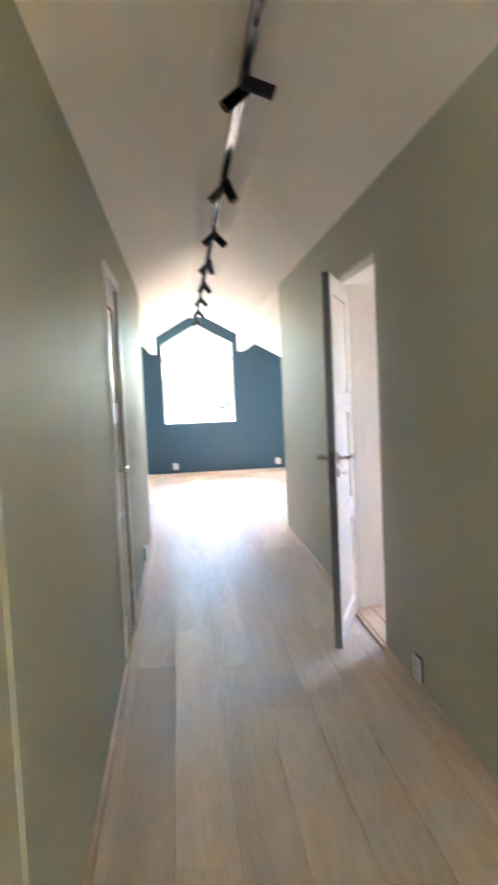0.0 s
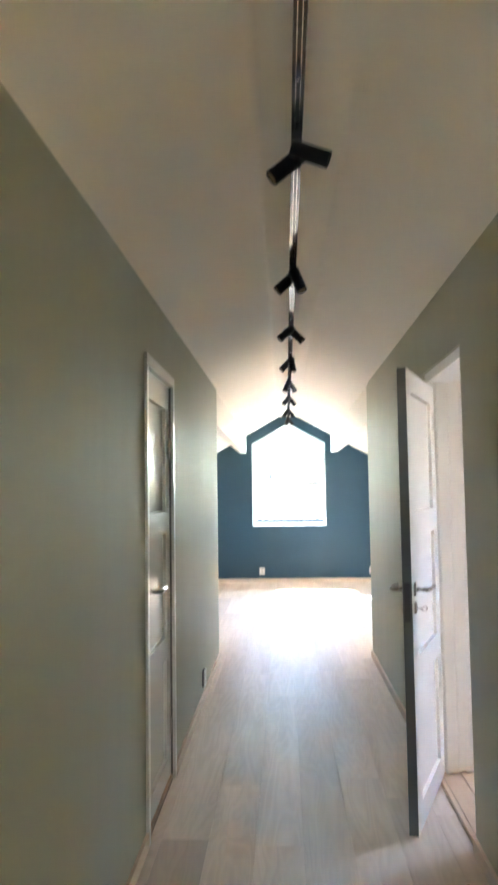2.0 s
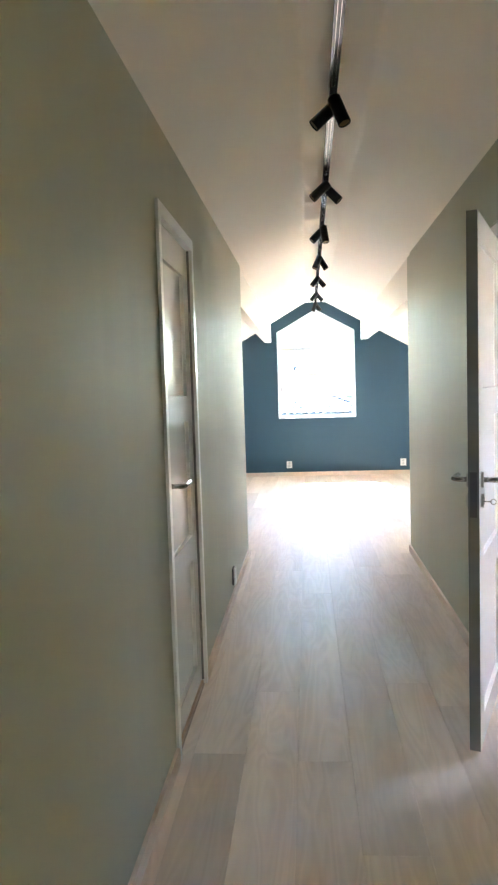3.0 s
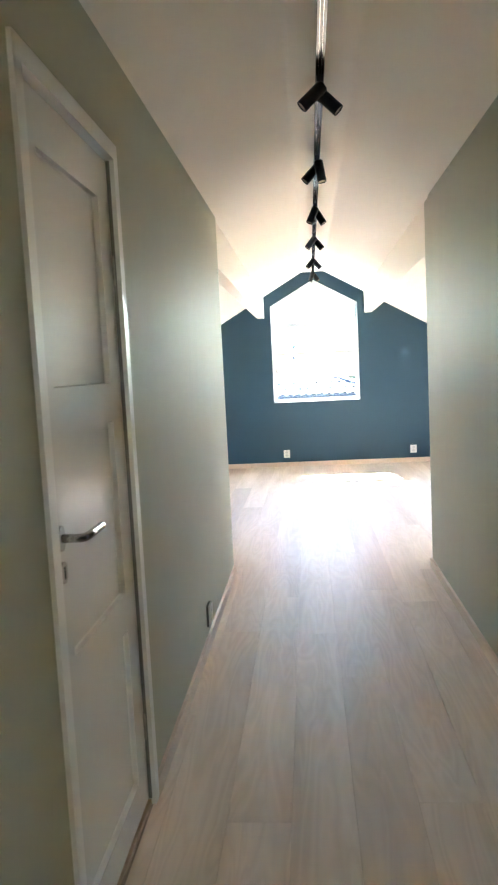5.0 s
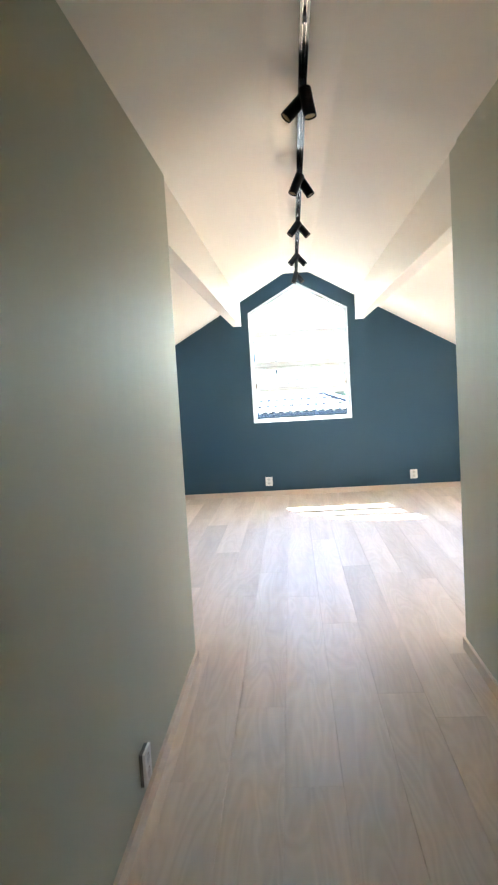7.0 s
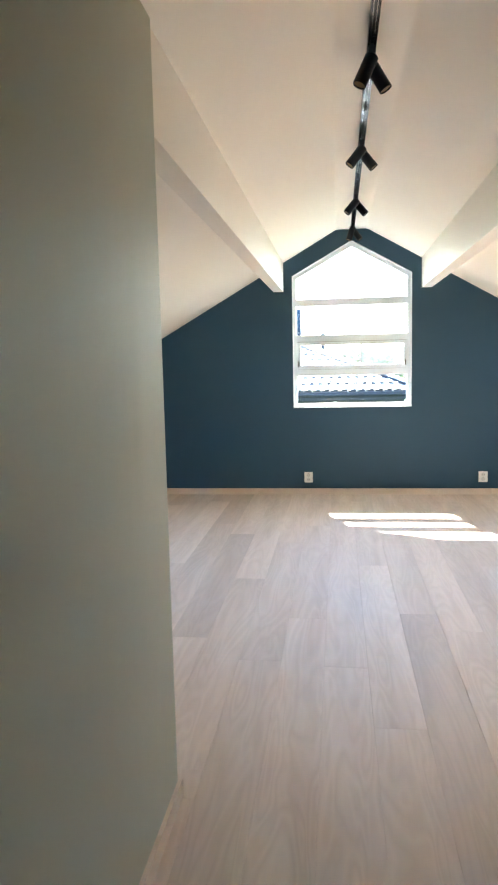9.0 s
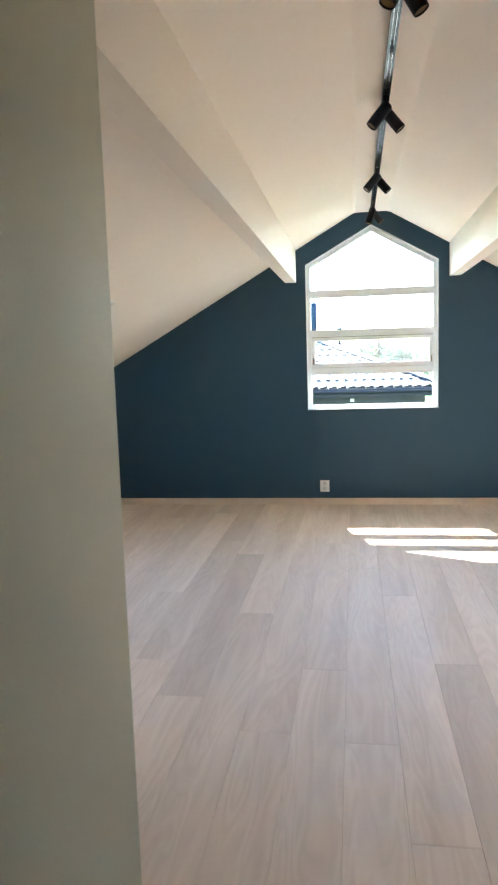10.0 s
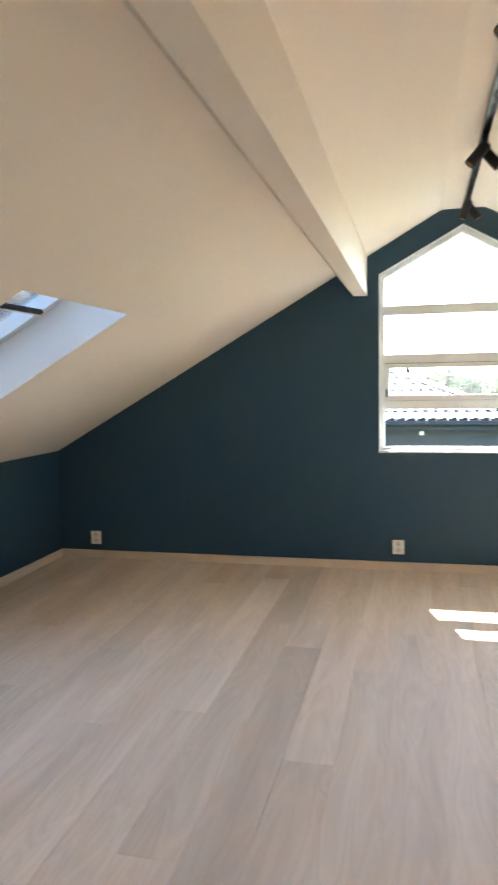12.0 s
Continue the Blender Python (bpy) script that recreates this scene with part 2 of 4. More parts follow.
def bevel(bm, width=0.002, segments=1):
    sharp = [e for e in bm.edges if len(e.link_faces) == 2 and e.calc_face_angle(0) > 0.6]
    bmesh.ops.bevel(bm, geom=sharp, offset=width, segments=segments, affect="EDGES", profile=0.6)
    return bm


def mesh_of(name, bm, *materials):
    bmesh.ops.recalc_face_normals(bm, faces=bm.faces)
    me = bpy.data.meshes.new(name)
    bm.to_mesh(me)
    bm.free()
    for m in materials:
        me.materials.append(m)
    return me


def part(name, bm, material, parent, label=""):
    ob = new(name, mesh_of(name, bm, material))
    ob.parent = parent
    return tagged(ob, label)


def thing(name, m, label, category, group="", kind=""):
    ob = new(name)
    ob.matrix_basis = m
    return tagged(ob, label, category, group, kind)


def structure(name, bm, material, label, category=""):
    ob = new(name, mesh_of(name, bm, material))
    return tagged(ob, label, category or name.split("_")[0], "", "structure")


def boxed(*size, edge=0.0):
    bm = box(bmesh.new(), *size)
    return bevel(bm, edge) if edge else bm


# ---------------------------------------------------------------- plan
HALL_L, HALL_R = 0.0, 1.375          # faces of the corridor's walls
HALL_END = 8.20                      # where the corridor opens into the room
SOUTH, HALL_S = -3.6, -0.6           # added, unseen landing behind the walk's start, and where the corridor begins
NORTH = 13.505                       # face of the gable wall
ROOM_L, ROOM_R = -2.645, 4.02        # knee walls
MID = 0.6875
RIDGE_Z, RIDGE_L, RIDGE_R = 2.72, 0.535, 0.84
PITCH = 0.5673


def roof_z(x):
    """Height of the ceiling's underside."""
    return RIDGE_Z - PITCH * max(0.0, RIDGE_L - x, x - RIDGE_R)


# corridor walls, with door openings
DOORS_L, DOORS_R = ((4.82, 5.605),), ((4.81, 5.64),)
DOOR_TOP = 2.122


def hall_wall(x0, x1, doors):
    bm = bmesh.new()
    zt = max(roof_z(x0), roof_z(x1)) + 0.09
    y = HALL_S
    for a, b in doors:
        box(bm, x0, x1, y, a, -0.02, zt)
        box(bm, x0, x1, a, b, DOOR_TOP, zt)
        y = b
    box(bm, x0, x1, y, HALL_END - 0.1, -0.02, zt)
    return bm


structure("wall_west_hall", hall_wall(HALL_L - 0.1, HALL_L, DOORS_L), M_SAGE, "sage green painted corridor wall with a door opening", "wall")
structure("wall_east_hall", hall_wall(HALL_R, HALL_R + 0.1, DOORS_R), M_SAGE, "sage green painted corridor wall with a door opening", "wall")
def gable_strip(bm, a, b, y0, y1, low=-0.02):
    """A wall across the house from a to b, up to the ceiling."""
    xs = [a] + [x for x in (RIDGE_L, RIDGE_R) if a < x < b] + [b]
    prism(bm, [(a, low), (b, low)] + [(x, roof_z(x) + 0.03) for x in reversed(xs)], "y", y0, y1)
    return bm


bm = gable_strip(bmesh.new(), ROOM_L, ROOM_R, SOUTH - 0.1, SOUTH)
structure("wall_south", bm, M_SAGE, "sage green painted wall closing the corridor", "wall")
for name, a, b in (("wall_landing_west", ROOM_L, HALL_L - 0.1), ("wall_landing_east", HALL_R + 0.1, ROOM_R)):
    structure(name, gable_strip(bmesh.new(), a, b, HALL_S, HALL_S + 0.1), M_SAGE, "sage green painted wall beside the corridor", "wall")
for name, a, b in (("wall_back_west", ROOM_L - 0.1, HALL_L), ("wall_back_east", HALL_R, ROOM_R + 0.1)):
    outline = [(a, -0.02), (b, -0.02), (b, roof_z(b) + 0.03), (a, roof_z(a) + 0.03)]
    structure(name, prism(bmesh.new(), outline, "y", HALL_END - 0.1, HALL_END + (0.05 if a > 0 else 0.0)), M_SAGE, "sage green painted wall between corridor rooms and attic room", "wall")
for name, a, b in (("wall_west", ROOM_L - 0.15, ROOM_L), ("wall_east", ROOM_R, ROOM_R + 0.15)):
    structure(name, boxed(a, b, HALL_END - 0.05, NORTH + 0.25, -0.02, 0.95), M_BLUE, "low petrol blue knee wall under the sloping ceiling", "wall")
    structure(name + "_rear", boxed(a, b, SOUTH - 0.1, HALL_END - 0.05, -0.02, 0.95), M_SAGE, "low sage green knee wall under the sloping ceiling", "wall")

# gable wall with the house-shaped window opening
WIN_L, WIN_R, WIN_B, WIN_S, WIN_T = 0.076, 1.290, 0.917, 2.273, 2.610
WALL_OUT = NORTH + 0.25
bm = bmesh.new()
lo = -0.02
prism(bm, [(ROOM_L - 0.15, lo), (WIN_L, lo), (WIN_L, roof_z(WIN_L) + 0.03), (ROOM_L - 0.15, roof_z(ROOM_L - 0.15) + 0.03)], "y", NORTH, WALL_OUT)
prism(bm, [(WIN_R, lo), (ROOM_R + 0.15, lo), (ROOM_R + 0.15, roof_z(ROOM_R + 0.15) + 0.03), (WIN_R, roof_z(WIN_R) + 0.03)], "y", NORTH, WALL_OUT)
box(bm, WIN_L, WIN_R, NORTH, WALL_OUT, lo, WIN_B)
prism(bm, [(WIN_L, WIN_S), (MID, WIN_T), (MID, RIDGE_Z + 0.03), (RIDGE_L, RIDGE_Z + 0.03), (WIN_L, roof_z(WIN_L) + 0.03)], "y", NORTH, WALL_OUT)
prism(bm, [(MID, WIN_T), (WIN_R, WIN_S), (WIN_R, roof_z(WIN_R) + 0.03), (RIDGE_R, RIDGE_Z + 0.03), (MID, RIDGE_Z + 0.03)], "y", NORTH, WALL_OUT)
structure("wall_north", bm, M_BLUE, "dark petrol blue gable wall with a house-shaped window", "wall")

# ceiling: two slopes and a narrow flat along the ridge, with roof window openings
SKY_L = (-2.08, -1.037, 10.318, 11.306)     # x low, x high, y near, y far
SKY_R = (2.35, 3.22, 5.30, 6.15)
# Unseen opening added to light the room from its right side.
SKY_E = (2.32, 3.47, 10.0, 11.45)
# Two openings added over the unseen landing to brighten the near corridor.
SKY_S = (-2.12, -0.70, -3.10, -1.25)
SKY_T = (2.08, 3.50, -3.10, -1.25)
C_OUT = WALL_OUT
ROOF_T = 0.30


LIFT = ((C_OUT, 0.0, 0.0), (8.22, 0.018, 0.045), (4.2, 0.008, 0.050), (2.0, -0.028, 0.055), (SOUTH - 0.1, -0.028, 0.055))   # y, sag taken up at the left and right corridor wall


def inner_slope(bm, x0, x1, side):
    """The ceiling between ridge and corridor wall, a little out of true along its length."""
    for (ya, *ua), (yb, *ub) in zip(LIFT, LIFT[1:]):
        v = []
        for y, up in ((ya, ua[side]), (yb, ub[side])):
            for x in (x0, x1):
                k = up if x < RIDGE_L or x > RIDGE_R else 0.0
                v += [bm.verts.new((x, y, roof_z(x) + k)), bm.verts.new((x, y, roof_z(x) + ROOF_T))]
        for f in ((0, 2, 6, 4), (1, 5, 7, 3), (0, 1, 3, 2), (4, 6, 7, 5), (0, 4, 5, 1), (2, 3, 7, 6)):
            bm.faces.new([v[i] for i in f])


def slope(bm, xa, xb, ya, yb):
    prism(bm, [(xa, roof_z(xa)), (xb, roof_z(xb)), (xb, roof_z(xb) + ROOF_T), (xa, roof_z(xa) + ROOF_T)], "y", ya, yb)


bm = bmesh.new()
C0, C1 = SOUTH - 0.1, WALL_OUT
for spans, low, high in (((SKY_S, SKY_L), ROOM_L - 0.35, HALL_L - 0.05), ((SKY_T, SKY_R, SKY_E), HALL_R + 0.05, ROOM_R + 0.35)):
    y = C0
    for xa, xb, ya, yb in spans:
        slope(bm, low, high, y, ya)
        slope(bm, low, xa, ya, yb)
        slope(bm, xb, high, ya, yb)
        y = yb
    slope(bm, low, high, y, C1)
inner_slope(bm, HALL_L - 0.02, RIDGE_L, 0)
inner_slope(bm, RIDGE_R, HALL_R + 0.02, 1)
box(bm, RIDGE_L, RIDGE_R, C0, C1, RIDGE_Z, RIDGE_Z + ROOF_T)
SOFT = 0.014                                       # filled and rounded joint between slope and flat
for side, edge, away in ((0, RIDGE_L, -1), (1, RIDGE_R, 1)):
    rows = []
    for y, *up in LIFT:
        drop = -PITCH * SOFT + up[side] * SOFT / 0.535
        rows.append([bm.verts.new((edge + away * SOFT * (2 * u - 1), y, RIDGE_Z - 0.0005 + drop * u * u)) for u in (k / 6 for k in range(7))])
    for r, s in zip(rows, rows[1:]):
        for k in range(6):
            bm.faces.new((r[k], r[k + 1], s[k + 1], s[k])).smooth = True
structure("ceiling", bm, M_CEIL, "white painted sloping attic ceiling with flat ridge strip", "ceiling")

# purlins along both sides of the ridge
for name, s in (("beam_1", 1), ("beam_2", -1)):
    pts = [(-0.010, roof_z(-0.010) + 0.09), (-0.010, 2.116), (-0.112, 2.118), (-0.246, roof_z(-0.246) + 0.004), (-0.246, roof_z(-0.246) + 0.09)]
    pts = [(x if s > 0 else 2 * MID - x, z) for x, z in pts]
    structure(name, bevel(prism(bmesh.new(), pts, "y", HALL_END - 0.01, NORTH), 0.004), M_BEAM, "white boxed-in purlin with one splayed side", "beam")

# skirting boards
def skirting(name, x0, x1, y0, y1):
    structure(name, boxed(x0, x1, y0, y1, 0.0, 0.062, edge=0.004), M_SKIRT, "pale oak skirting board along the wall", "skirting")


SK = 0.014
edges = [HALL_S, 4.82, 5.605, HALL_END + SK]
for a, b in zip(edges[::2], edges[1::2]):
    skirting("baseboard_west_hall", HALL_L, HALL_L + SK, a, b)
skirting("baseboard_east_hall", HALL_R - SK, HALL_R, HALL_S, 4.81)
skirting("baseboard_east_hall", HALL_R - SK, HALL_R, 5.64, HALL_END + 0.05 + SK)
skirting("baseboard_back_west", ROOM_L, HALL_L, HALL_END, HALL_END + SK)
skirting("baseboard_back_east", HALL_R, ROOM_R, HALL_END + 0.05, HALL_END + 0.05 + SK)
skirting("baseboard_north", ROOM_L, -0.30, NORTH - SK, NORTH)
skirting("baseboard_north", -0.298, 2.10, NORTH - SK, NORTH)
skirting("baseboard_north", 2.102, ROOM_R, NORTH - SK, NORTH)
skirting("baseboard_west", ROOM_L, ROOM_L + SK, HALL_END + SK, NORTH - SK)
skirting("baseboard_east", ROOM_R - SK, ROOM_R, HALL_END + 0.05 + SK, NORTH - SK)

# room behind the open door
structure("wall_side_south", gable_strip(bmesh.new(), HALL_R + 0.1, ROOM_R, 2.9, 3.0), M_SIDEWALL, "warm white painted wall of the side room", "wall")
structure("wall_side_liner", boxed(HALL_R + 0.101, HALL_R + 0.112, 5.645, HALL_END - 0.1, -0.02, 2.2), M_SIDEWALL, "warm white lining of the side room", "wall")
structure("wall_side_north", gable_strip(bmesh.new(), HALL_R + 0.112, ROOM_R - 0.012, HALL_END - 0.112, HALL_END - 0.1), M_SIDEWALL, "warm white lining of the side room", "wall")
structure("wall_side_east", boxed(ROOM_R - 0.012, ROOM_R, 3.0, HALL_END - 0.1, -0.02, 0.92), M_SIDEWALL, "warm white knee wall of the side room", "wall")

bm = bmesh.new()
for spans, low, high in (((SKY_S, SKY_L), ROOM_L - 0.35, MID), ((SKY_T, SKY_R, SKY_E), MID, ROOM_R + 0.35)):
    ends = [C0] + [y for o in spans for y in o[2:]] + [C1]
    pieces = [(low, high, a, b) for a, b in zip(ends[::2], ends[1::2])]
    pieces += [(a, b, o[2], o[3]) for o in spans for a, b in ((low, o[0]), (o[1], high))]
    for a, b, c, d in pieces:
        za, zb = (RIDGE_Z - PITCH * (abs(x - MID) - (MID - RIDGE_L)) + ROOF_T + 0.004 for x in (a, b))
        prism(bm, [(a, za), (b, zb), (b, zb + 0.04), (a, za + 0.04)], "y", c, d)
structure("roof_1", bm, M_OWNROOF, "dark boarded outer roof covering", "roof")
# storey below, so that the attic stands on the ground
GROUND = -2.9
structure("wall_lower", boxed(ROOM_L - 0.15, ROOM_R + 0.15, SOUTH - 0.1, WALL_OUT, GROUND, -0.25), M_FACADE, "plain lower storey of the house", "wall")

# roof edge in front of the gable: overhang with barge boards
def rake(bm, y0, y1, up0, up1):
    for x0, x1 in ((ROOM_L - 0.6, MID), (MID, ROOM_R + 0.6)):
        def line(x):
            return RIDGE_Z + 0.075 - PITCH * max(RIDGE_L - MID, abs(x - MID) - (MID - RIDGE_L))
        prism(bm, [(x0, line(x0) + up0), (x1, line(x1) + up0), (x1, line(x1) + up1), (x0, line(x0) + up1)], "y", y0, y1)
    return bm


structure("roof_overhang", rake(bmesh.new(), WALL_OUT, 14.50, 0.14, 0.30), M_OWNROOF, "dark boarded roof overhang above the gable", "roof")
structure("trim_barge_board", rake(bmesh.new(), 14.50, 14.53, 0.085, 0.32), M_OWNROOF, "dark barge board along the gable roof edge", "trim")


# ---------------------------------------------------------------- gable window
W_Y0, W_Y1 = NORTH + 0.055, NORTH + 0.135     # frame depth
T_TOP, T_MID, T_LOW = (1.972, 2.040), (1.604, 1.667), (1.251, 1.312)
window = thing("window_1", pose(0, 0, 0), "white wooden house-shaped window with four stacked panes", "window", kind="structure")
FW = 0.040


def inset(d):
    """The outline of the opening, drawn in by d."""
    k = d / math.cos(math.atan(0.56))
    return WIN_L + d, WIN_R - d, WIN_B + d, WIN_S + k - 0.56 * d, WIN_T - k


l, r, b, s, t = inset(0.0)
li, ri, bi, si, ti = inset(FW)
sl = (WIN_T - WIN_S) / (MID - WIN_L)
si = WIN_S + sl * FW - FW * math.sqrt(1 + sl * sl)
ti = WIN_T - FW * math.sqrt(1 + sl * sl)
part("window_frame", bevel(prism(bmesh.new(), [(l, b), (li, bi), (li, si), (l, s)], "y", W_Y0, W_Y1), 0.002), M_WINDOW, window)
part("window_frame", bevel(prism(bmesh.new(), [(r, b), (r, s), (ri, si), (ri, bi)], "y", W_Y0, W_Y1), 0.002), M_WINDOW, window)
part("window_frame", bevel(prism(bmesh.new(), [(l, b), (r, b), (ri, bi), (li, bi)], "y", W_Y0, W_Y1), 0.002), M_WINDOW, window)
part("window_frame", bevel(prism(bmesh.new(), [(l, s), (li, si), (MID, ti), (MID, t)], "y", W_Y0, W_Y1), 0.002), M_WINDOW, window)
part("window_frame", bevel(prism(bmesh.new(), [(r, s), (MID, t), (MID, ti), (ri, si)], "y", W_Y0, W_Y1), 0.002), M_WINDOW, window)
for z0, z1 in (T_TOP, T_MID, T_LOW):
    part("transom", boxed(li, ri, W_Y0 + 0.004, W_Y1 - 0.002, z0, z1, edge=0.003), M_WINDOW, window)
# white lining between wall face and frame
LIN = 0.008
part("lining", boxed(l, l + LIN, NORTH - 0.003, W_Y0, b, s - 0.003), M_WINDOW, window)
part("lining", boxed(r - LIN, r, NORTH - 0.003, W_Y0, b, s - 0.003), M_WINDOW, window)
part("lining", prism(bmesh.new(), [(l, s), (l, s - 0.009), (MID, t - 0.009), (MID, t)], "y", NORTH - 0.003, W_Y0), M_WINDOW, window)
part("lining", prism(bmesh.new(), [(MID, t), (MID, t - 0.009), (r, s - 0.009), (r, s)], "y", NORTH - 0.003, W_Y0), M_WINDOW, window)
part("window_sill", boxed(l, r, NORTH - 0.012, W_Y0, b, b + 0.014, edge=0.003), M_WINDOW, window)


def pane(parent, outline, y, m=M_GLASS):
    ob = part("pane", prism(bmesh.new(), outline, "y", y, y + 0.006), m, parent)
    ob.visible_shadow = False
    return ob


PY = W_Y0 + 0.045
pane(window, [(li, T_TOP[1]), (ri, T_TOP[1]), (ri, si), (MID, ti), (li, si)], PY)
pane(window, [(li, T_MID[1]), (ri, T_MID[1]), (ri, T_TOP[0]), (li, T_TOP[0])], PY)
pane(window, [(li, bi), (ri, bi), (ri, T_LOW[0]), (li, T_LOW[0])], PY)
for z0, z1 in ((T_TOP[1], None), (T_MID[1], T_TOP[0]), (bi, T_LOW[0])):   # seals round the fixed glass
    part("seal", boxed(li, ri, PY - 0.006, PY, z0, z0 + 0.004), M_GASKET, window)
    if z1:
        part("seal", boxed(li, ri, PY - 0.006, PY, z1 - 0.004, z1), M_GASKET, window)
for z0, z1 in ((T_MID[0] - 0.010, T_MID[0]), (T_LOW[1], T_LOW[1] + 0.008)):      # rebate seals behind the sash
    part("seal", boxed(li, ri, W_Y1 - 0.014, W_Y1 - 0.004, z0, z1), M_GASKET, window)
for x0, x1 in ((li, li + 0.008), (ri - 0.008, ri)):
    part("seal", boxed(x0, x1, W_Y1 - 0.014, W_Y1 - 0.004, T_LOW[1] + 0.008, T_MID[0] - 0.010), M_GASKET, window)
# opening sash in the third field
sash = part("sash", bmesh.new(), M_WINDOW, window, "white top-hung sash, closed")
bm = bmesh.new()
a0, a1, c0, c1 = li + 0.003, ri - 0.003, T_LOW[1] + 0.003, T_MID[0] - 0.005
for x0, x1, z0, z1 in ((a0, a0 + 0.034, c0, c1), (a1 - 0.034, a1, c0, c1), (a0 + 0.034, a1 - 0.034, c0, c0 + 0.040), (a0 + 0.034, a1 - 0.034, c1 - 0.034, c1)):
    box(bm, x0, x1, W_Y0 + 0.012, W_Y1 + 0.004, z0, z1)
sash.data = mesh_of("sash", bevel(bm, 0.002), M_WINDOW)
pane(sash, [(a0 + 0.034, c0 + 0.040), (a1 - 0.034, c0 + 0.040), (a1 - 0.034, c1 - 0.034), (a0 + 0.034, c1 - 0.034)], PY, M_GLASS_HAZY)
for x in (a0 + 0.016, a1 - 0.016):
    part("latch", boxed(x - 0.006, x + 0.006, W_Y0 - 0.004, W_Y0 + 0.012, c0 + 0.03, c0 + 0.09, edge=0.002), M_STEEL, sash, "small steel sash latch")


# ---------------------------------------------------------------- roof windows
def roof_window(name, span, label, sign):
    """A pivot window lying on the roof above its opening; sign: 1 where the roof rises with x."""
    xa, xb, ya, yb = span
    w = thing(name, pose(0, 0, 0), label, "window", kind="structure")
    def bar(x0, x1, y0, y1, up0, up1, nm, m, par):
        pts = [(x0, roof_z(x0) + up0), (x1, roof_z(x1) + up0), (x1, roof_z(x1) + up1), (x0, roof_z(x0) + up1)]
        return part(nm, prism(bmesh.new(), pts, "y", y0, y1), m, par)
    u0, u1 = (0.28, 0.40) if span == SKY_L else (0.20, 0.34)
    f, n = 0.06, 0.008
    bar(xa, xa + f, ya, yb, u0, u1, "window_frame", M_WINDOW, w)
    bar(xb - f, xb, ya, yb, u0, u1, "window_frame", M_WINDOW, w)
    bar(xa + f, xb - f, ya, ya + f, u0, u1, "window_frame", M_WINDOW, w)
    bar(xa + f, xb - f, yb - f, yb, u0, u1, "window_frame", M_WINDOW, w)
    g = bar(xa + f, xb - f, ya + f, yb - f, u1 - 0.04, u1 - 0.032, "pane", M_GLASS_ROOF if span == SKY_L else M_GLASS, w)
    g.visible_shadow = span == SKY_L
    for x0, x1, y0, y1 in ((xa, xa + n, ya + n, yb - n), (xb - n, xb, ya + n, yb - n), (xa, xb, ya, ya + n), (xa, xb, yb - n, yb)):
        bar(x0, x1, y0, y1, 0.002, u0, "lining", M_TRIM, w)
    top = xb - f - 0.40 if sign > 0 else xa + f + 0.31
    bar(top, top + 0.016, ya + f + 0.02, yb - f + 0.01, u0 - 0.012, u0 + 0.004, "ventilation_flap", M_BLACK, w)
    bar(top - 0.030, top - 0.006, ya + f, yb - f, u0 + 0.004, u0 + 0.022, "sash_rail", M_WINDOW, w)
    return w


roof_window("window_2", SKY_L, "white roof window set in the sloping ceiling", 1)
roof_window("window_6", SKY_E, "added unseen roof window in the opposite ceiling slope, for fill light", -1)
# Added roof windows, out of view, that light the corridor from behind.
roof_window("window_4", SKY_S, "added unseen roof window lighting the corridor from behind", 1)
roof_window("window_5", SKY_T, "added unseen roof window lighting the corridor from behind", -1)
roof_window("window_3", SKY_R, "white roof window of the side room", -1)


# ---------------------------------------------------------------- doors
def tilted(*points):
    return [Vector(p) for p in points]


def lever(parent, x, y, z, out, along):
    """Round-bar door lever on an oval rose: out is the way off the door (x), along the way of the grip (y)."""
    h = part("handle", tube(bmesh.new(), tilted((x, y, z), (x + 0.044 * out, y, z), (x + 0.053 * out, y + 0.004 * along, z), (x + 0.058 * out, y + 0.014 * along, z),
             (x + 0.060 * out, y + 0.030 * along, z), (x + 0.060 * out, y + 0.130 * along, z)), 0.0100), M_STEEL, parent, "bent steel lever handle")
    return h


def rose(parent, name, x, y, z, out, tall):
    bm = bmesh.new()
    ring = [(y + 0.018 * math.cos(a), z + (tall - 0.018) * (1 if math.sin(a) >= 0 else -1) + 0.018 * math.sin(a)) for a in (2 * math.pi * k / 20 + 0.001 for k in range(20))]
    prism(bm, ring, "x", x, x + 0.010 * out)
    return part(name, bevel(bm, 0.0015), M_ROSE, parent)


